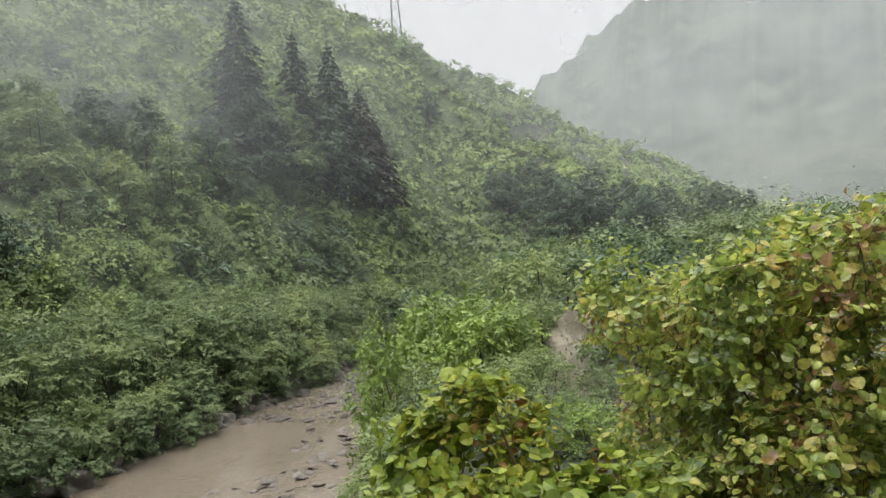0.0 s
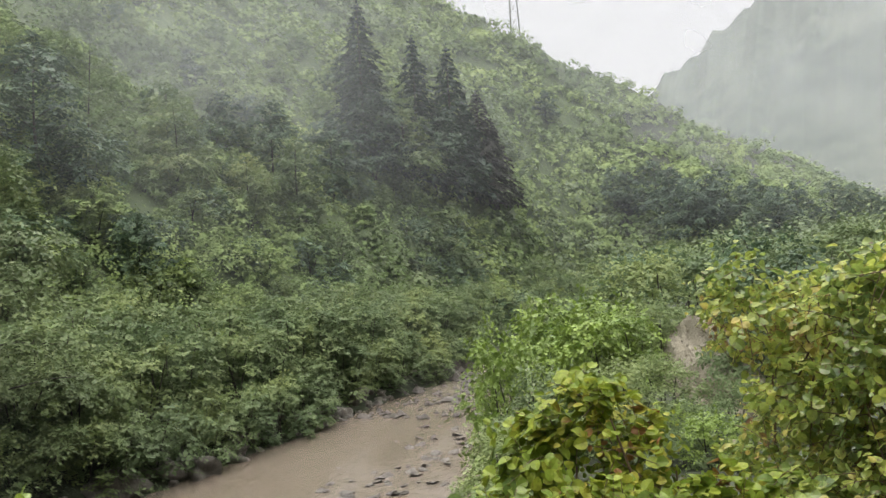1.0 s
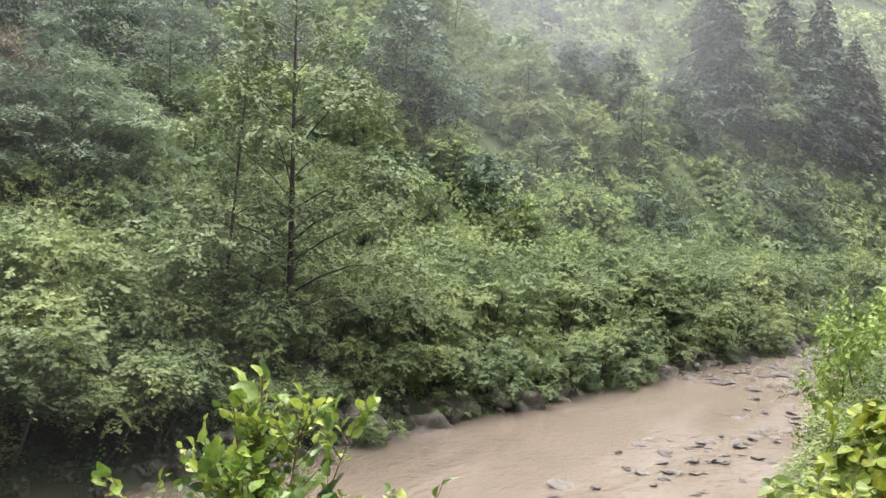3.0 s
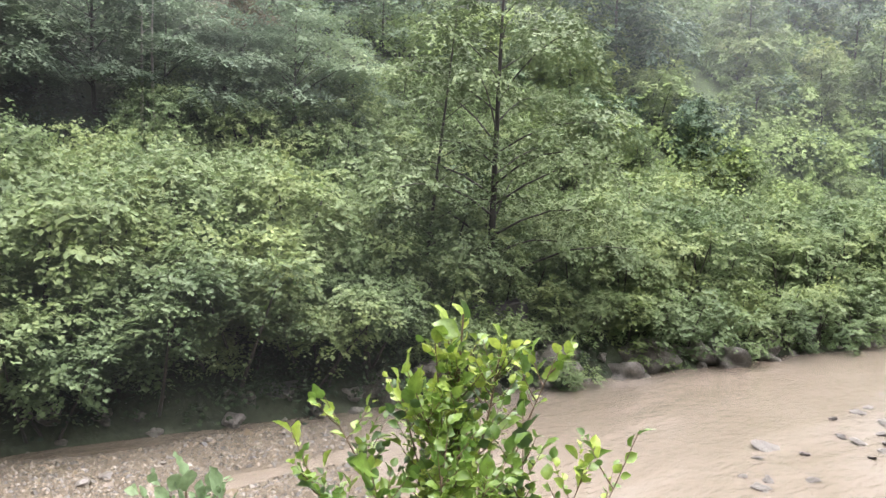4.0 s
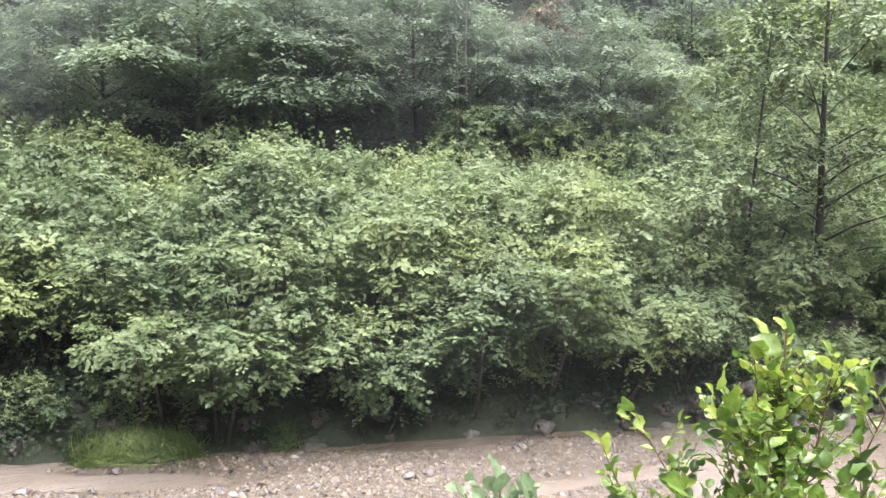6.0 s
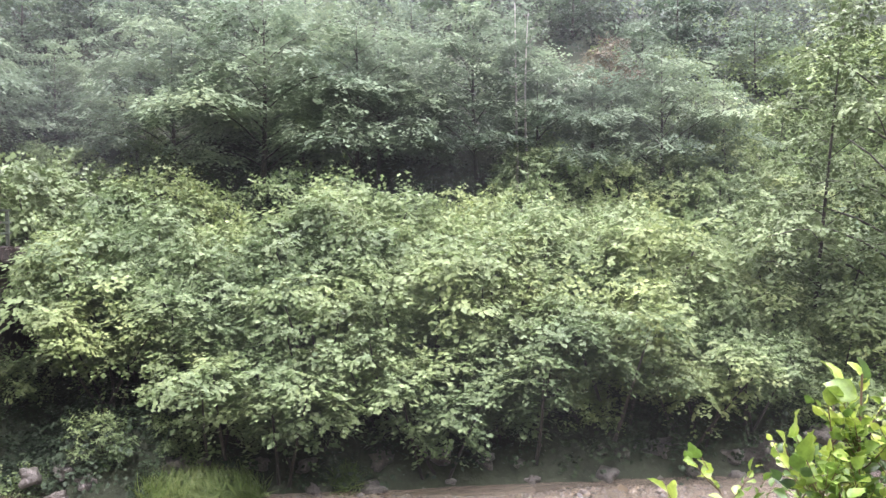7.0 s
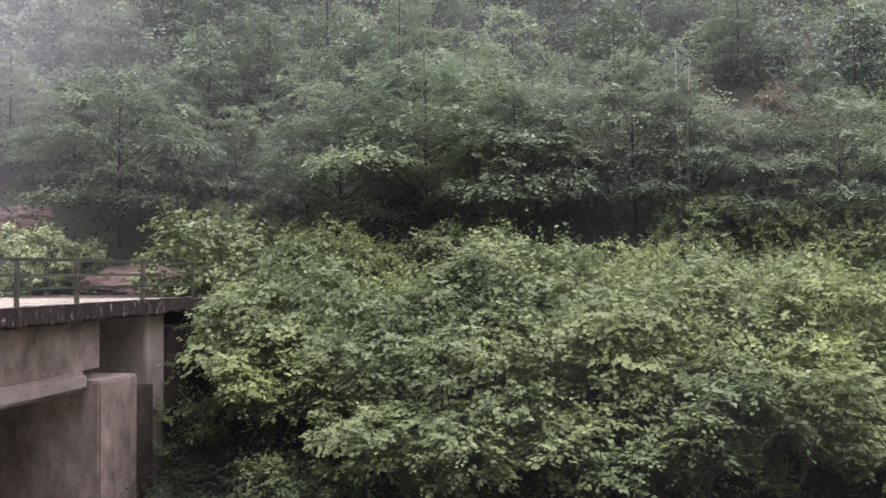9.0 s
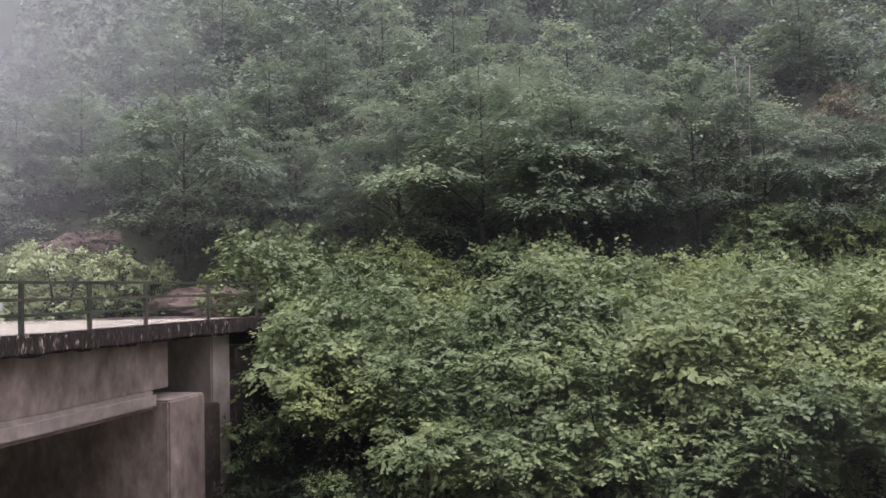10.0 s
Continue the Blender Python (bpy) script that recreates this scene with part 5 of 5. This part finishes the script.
def hazel_bush(lobes, n_parts, n_shoots, label, seed, leaf, kinds=None, mat=None, per=9):
    """Lobes: bearing, distance, height from the eye, radius across and up. Shoots leave them on all sides, with leaves in two ranks."""
    rng = np.random.default_rng(seed)
    ob = thing("hazel_bush", label, "bush", "hazel bushes on the near bank", None)
    ls = [(eye_polar(a, r, z), (w, w, h)) for a, r, z, w, h in lobes]
    p, d = lobed_shell(rng, ls, n_shoots, -0.75)
    n = len(p)
    tw = unit(d * 0.7 + np.array([0, 0, 0.35]) + rng.normal(0, 0.5, d.shape))
    length = rng.uniform(0.12, 0.3, (n, 1))
    start = p - tw * length * 0.6
    bend = np.array([0, 0, -0.22]) + rng.normal(0, 0.12, (n, 3))
    up = unit(d * 0.75 + np.array([0, 0, 0.55]) + rng.normal(0, 0.4, d.shape))
    side = unit(np.cross(up, tw))
    k = (np.arange(per) + 0.6) / per
    hand = np.where(np.arange(per) % 2, 1.0, -1.0)[None] * rng.uniform(0.3, 1.0, (n, per)) * (1.05 - 0.7 * k ** 2)[None]
    pos = start[:, None] + tw[:, None] * (k[None, :, None] * length[:, None]) + bend[:, None] * ((k ** 2)[None, :, None] * length[:, None]) + side[:, None] * (hand * leaf * 0.25)[..., None]
    ax = tw[:, None] * 0.55 + side[:, None] * hand[..., None] + rng.normal(0, 0.28, pos.shape) - np.array([0, 0, 0.3])
    lu = up[:, None] + rng.normal(0, 0.42, pos.shape)
    sz = leaf * rng.uniform(0.55, 1.25, (n, per)) * (0.75 + 0.5 * np.sin(3.0 * k))[None] * rng.uniform(0.75, 1.2, (n, 1))
    pos, ax, lu, sz, dd = pos.reshape(-1, 3), unit(ax.reshape(-1, 3)), unit(lu.reshape(-1, 3)), sz.ravel(), np.repeat(d, per, 0)
    eye = np.array([0, 0, EYE])
    order = np.argsort(np.linalg.norm(pos - eye, axis=1) - 1.5 * np.sum(unit(eye - pos) * dd, 1))
    pos, ax, lu, sz = pos[order], ax[order], lu[order], sz[order]
    for i in range(n_parts):
        part_of("leaf", (kinds or HAZEL_LEAVES)[i % 6], ob, "", leaf_frame(pos[i], ax[i], lu[i], sz[i]))
    v, f = leaves(pos[n_parts:], ax[n_parts:], lu[n_parts:], sz[n_parts:], LEAF_ROUND)
    tagged(part_of("foliage", tri_mesh("foliage", v, f, mat or M_HAZEL), ob), kind="stuff")
    q = np.linspace(0, 1, 4)[:, None]
    twigs = [tube(start[i] + tw[i] * q * length[i] + bend[i] * q * q * length[i], (0.0028, 0.0024, 0.0019, 0.001), 3) for i in range(0, n, 2)]
    tagged(part_of("twig", tri_mesh("twig", *merge(twigs), M_TWIG, True), ob), kind="stuff")
    for c, rad in ls[:6]:
        for k in range(2):
            end = c + rng.normal(0, 0.5, 3) * np.array(rad)
            foot = np.array([c[0] * 1.02 + rng.uniform(-0.2, 0.2), c[1] * 1.02 + rng.uniform(-0.2, 0.2), float(land(c[0], c[1])) - 0.1])
            q = np.linspace(0, 1, 7)[:, None]
            pts = foot + (end - foot) * q + np.sin(q * 3.1) * rng.normal(0, 0.1, 3)
            part_of("stem", tri_mesh("stem", *tube(pts, np.linspace(0.016, 0.004, 7), 6), M_TWIG, True), ob)
    for k in range(len(lobes) // 3):
        a, r, z, w, h = lobes[-1 - k]
        start = eye_polar(a + rng.uniform(-5, 5), r + 0.1, z - rng.uniform(0.2, 0.5))
        end = eye_polar(a, r - w * 0.6, z + h * 0.4)
        q = np.linspace(0, 1, 8)[:, None]
        pts = start + (end - start) * q + np.sin(q * 3.1) * rng.normal(0, 0.05, 3)
        part_of("branch", tri_mesh("branch", *tube(pts, np.linspace(0.006, 0.002, 8), 5), M_TWIG, True), ob)
    return ob


rh = random.Random(8)
BIG = [(-27.5, 4.1, -0.8, 0.65, 0.75), (-21.5, 4.3, -0.85, 0.65, 0.75), (-16.6, 4.8, -0.9, 0.45, 0.7), (-33, 3.8, -0.7, 0.7, 0.8), (-24.5, 3.7, -1.3, 0.5, 0.5), (-17, 3.9, -1.4, 0.5, 0.5)]
for i in range(120):
    a = rh.uniform(-35, -11.2)
    top = np.interp(a, (-35, -28.7, -26.9, -24.6, -22, -19.6, -16, -11.9, -10.6, -9.8), (2.5, 2.3, 3.0, 2.0, 1.0, 0.3, -0.3, 0.3, -1.2, -4.0))
    r = np.interp(a, (-34, -22, -10), (3.0, 3.3, 4.1)) + rh.uniform(0, 0.6)
    w, h = rh.uniform(0.13, 0.28), rh.uniform(0.1, 0.22)
    deep = rh.uniform(0, 1) ** 1.2 * 1.45
    BIG.append((a, r - 0.42 * deep, math.tan(radians(top + 0.6)) * r - h - deep, w, h))
hazel_bush(BIG, 300, 3300,
           "large hazel bush with yellowing green and brown-spotted leaves", 401, 0.036)
hazel_bush([(-8.5, 3.1, -1.12, 0.34, 0.36), (-10.5, 2.6, -1.25, 0.36, 0.42), (-5, 2.9, -1.3, 0.35, 0.4), (-7.5, 3.6, -1.25, 0.35, 0.35), (-11.5, 3.4, -1.2, 0.35, 0.4)], 170, 430, "low hazel growth with light green leaves on the near bank", 402, 0.049, SHOOT_LEAVES, M_SHOOT)
hazel_bush([(-1.2, 3.6, -0.82, 0.27, 0.40), (1.8, 3.7, -0.95, 0.26, 0.36), (-2.0, 3.3, -1.2, 0.34, 0.4), (-4.3, 3.7, -0.95, 0.2, 0.34)], 130, 380, "upright hazel shoots with broad light green leaves", 403, 0.047, SHOOT_LEAVES, M_SHOOT)
hazel_bush([(6.3, 3.3, -1.17, 0.30, 0.32), (9.0, 3.1, -1.28, 0.30, 0.32), (12.0, 3.0, -1.38, 0.3, 0.3), (4.0, 3.2, -1.25, 0.3, 0.36)], 130, 290, "low hazel branches with spotted leaves over the water's edge", 404, 0.056)


def sapling(branches, label, seed, leaf, foot, kinds):
    """A young alder. Each branch: bearing, distance and height of its tip from the eye, where on the stem it leaves, its leaves."""
    rng = np.random.default_rng(seed)
    ob = thing("alder_sapling", label, "sapling", "alder saplings on the near bank")
    count, grown = [0], []

    def shoot(name, pts, thick, n, lo, scale):
        """One stem or twig with its leaves."""
        k = np.linspace(0, 1, len(pts))
        part_of(name, tri_mesh(name, *tube(pts, np.linspace(thick, thick * 0.25, len(pts)), 6), M_TWIG, True), ob)
        way = unit(pts[-1] - pts[0])
        for j in range(n):
            u = lo + (1 - lo) * (j + 0.6) / n
            here = np.array([np.interp(u, k, pts[:, c]) for c in range(3)])
            a = j * 2.4 + rng.uniform(-0.6, 0.6)
            out = unit(np.array([math.cos(a), math.sin(a), 0.25]) + way * 0.95 + rng.normal(0, 0.2, 3))
            size = leaf * scale * rng.lognormal(-0.1, 0.3) * (0.7 + 0.4 * u)
            if j >= n - 3:
                out, size = unit(way * 0.7 + out * 0.7), size * (1.3 if name != "twig" else 0.9)
            nrm = np.array([0, 0, 0.8]) + rng.normal(0, 0.65, 3) + out * 0.15
            grown.append((count[0] % 6, leaf_frame(here + out * leaf * 0.22 * rng.uniform(0.3, 1.5), out - np.array([0, 0, 0.2]), nrm, size)))
            count[0] += 1

    top, foot = eye_polar(*branches[0][:3]), eye_polar(*foot)
    q = np.linspace(0, 1, 9)[:, None]
    stem = foot + (top - foot) * q + np.sin(q * 5.0) * np.array([0.025, 0.02, 0])
    shoot("stem", stem, 0.010, int(branches[0][4] * 1.5), 0.4, 1.15)
    for i, b in enumerate(branches):
        if i:
            tip = eye_polar(*b[:3])
            base = np.array([np.interp(b[3], q[:, 0], stem[:, j]) for j in range(3)])
            span = np.linalg.norm(tip - base)
            pts = base + (tip - base) * q - np.array([0, 0, 0.35]) * (q * (1 - q)) * span + np.sin(q * 7) * rng.normal(0, 0.012, 3)
            shoot("branch", pts, 0.0045, int(b[4] * 1.4), 0.3, 1.0)
        else:
            pts, span = stem, 0.6
        for k in range(int(b[4] * 1.75) if i else 30):
            u = rng.uniform(0.15, 0.92)
            base = np.array([np.interp(u, q[:, 0], pts[:, j]) for j in range(3)])
            a = rng.uniform(0, 6.28)
            way = unit(unit(pts[-1] - pts[0]) * 0.7 + np.array([math.cos(a), math.sin(a), 0.15]))
            tw = base + way * q * rng.uniform(0.05, 0.13) + np.array([0, 0, 0.03]) * q * q
            shoot("twig", tw, 0.0022, int(rng.integers(6, 10)), 0.15, 0.85)
    # the nearest leaves one by one, the rest as one mesh of foliage
    grown.sort(key=lambda g: (g[1].translation - Vector((0, 0, EYE))).length)
    for k, m in grown[:300]:
        part_of("leaf", kinds[k], ob, "", m)
    pieces = []
    for k, m in grown[300:]:
        me = kinds[k]
        co = np.zeros(len(me.vertices) * 3, np.float32)
        me.vertices.foreach_get("co", co)
        tri = np.zeros(len(me.loops), np.int32)
        me.loops.foreach_get("vertex_index", tri)
        mm = np.array(m)
        pieces.append((co.reshape(-1, 3) @ mm[:3, :3].T + mm[:3, 3], tri.reshape(-1, 3)))
    if pieces:
        tagged(part_of("foliage", tri_mesh("foliage", *merge(pieces), kinds[0].materials[0], True), ob), kind="stuff")
    return ob


# tip: bearing, distance, height from the eye; where it leaves the stem; leaves
sapling([(42.8, 2.05, -0.35, 0, 30), (36.9, 2.0, -0.40, 0.45, 6), (47.0, 2.0, -0.50, 0.5, 14), (44.4, 2.1, -0.40, 0.65, 12), (45.6, 2.05, -0.43, 0.5, 16), (48.0, 2.1, -0.55, 0.42, 14), (40.8, 2.1, -0.41, 0.6, 12), (55.8, 1.95, -0.62, 0.22, 15), (53.2, 2.1, -0.57, 0.3, 12),
         (30.8, 2.0, -0.60, 0.15, 16), (33.8, 2.1, -0.68, 0.2, 13), (38.5, 2.0, -0.60, 0.3, 13), (49.8, 1.9, -0.72, 0.2, 14), (45, 1.8, -0.62, 0.3, 14), (41.5, 1.85, -0.66, 0.25, 14), (36.5, 1.85, -0.76, 0.15, 12)],
        "young alder sapling with large bright green leaves", 501, 0.037, (43.8, 2.1, -1.65), YOUNG_LEAVES)
sapling([(61.8, 2.05, -0.78, 0, 12), (63.6, 2.05, -0.83, 0.5, 6), (59.8, 2.05, -0.86, 0.45, 6), (65.2, 2.1, -0.92, 0.4, 5), (58.2, 2.05, -0.95, 0.4, 5)],
        "small alder sapling with bluish green leaves", 502, 0.038, (62.0, 2.05, -1.65), BLUISH_LEAVES)


# ---- the pylon on the ridge ----
def pylon():
    ob = thing("pylon", "grey steel lattice pylon on the misty ridge", "pylon", "", Matrix.Translation(polar(1.9, 172, -1.0)))
    h, b, t = 26.0, 1.0, 0.3

    def corner(k, z):
        w = b + (t - b) * z / h
        return np.array([w * (1, -1, -1, 1)[k], w * (1, 1, -1, -1)[k], z])
    for k in range(4):
        part_of("leg", tri_mesh("leg", *tube(np.array([corner(k, 0), corner(k, h / 2), corner(k, h)]), (0.14, 0.12, 0.1), 4), M_RAIL), ob)
        for i in range(8):
            z0, z1 = h * i / 8, h * (i + 1) / 8
            part_of("brace", tri_mesh("brace", *tube(np.array([corner(k, z0), corner((k + 1) % 4, z1)]), (0.035, 0.035), 4), M_RAIL), ob)
    for z in (19.0, 22.0, 25.0):
        part_of("cross_arm", tri_mesh("cross_arm", *tube(np.array([(-4.5, 0, z), (0, 0, z + 0.5), (4.5, 0, z)]), (0.06, 0.14, 0.06), 4), M_RAIL), ob)


pylon()


# ---- the earth bank at the bridge's far end ----
def earth_bank():
    bm = bmesh.new()
    bmesh.ops.create_icosphere(bm, subdivisions=4, radius=1.0)
    for v in bm.verts:
        v.co = Vector((v.co.x * 3.6, v.co.y * 1.6, v.co.z * 1.0)) + noise.noise_vector(v.co * 2.0) * 0.35 + noise.noise_vector(v.co * 6.0) * 0.16
    me = bpy.data.meshes.new("earth_bank")
    bm.to_mesh(me)
    bm.free()
    me.materials.append(M_EARTH)
    return me


bank_mesh = earth_bank()
mound = part_of("earth_bank", bank_mesh, None, "", Matrix.Translation((*polar(102.2, 32.5)[:2], 5.5)) @ Matrix.Rotation(radians(98), 4, "Z") @ Matrix.Diagonal((0.6, 1.0, 0.75, 1)))
tagged(mound, "bare reddish earth beside the road beyond the bridge", "earth bank", "earth banks")
(ex, ey, ez), er = on_slope(109.0, 4.4)
cutting = part_of("earth_bank", bank_mesh, None, "", Matrix.Translation((ex * 0.99, ey * 0.99, ez - 0.9)) @ Matrix.Rotation(radians(105), 4, "Z") @ Matrix.Diagonal((0.7, 1.0, 1.0, 1)))
tagged(cutting, "worn reddish earth slope among the trees", "earth bank", "earth banks")
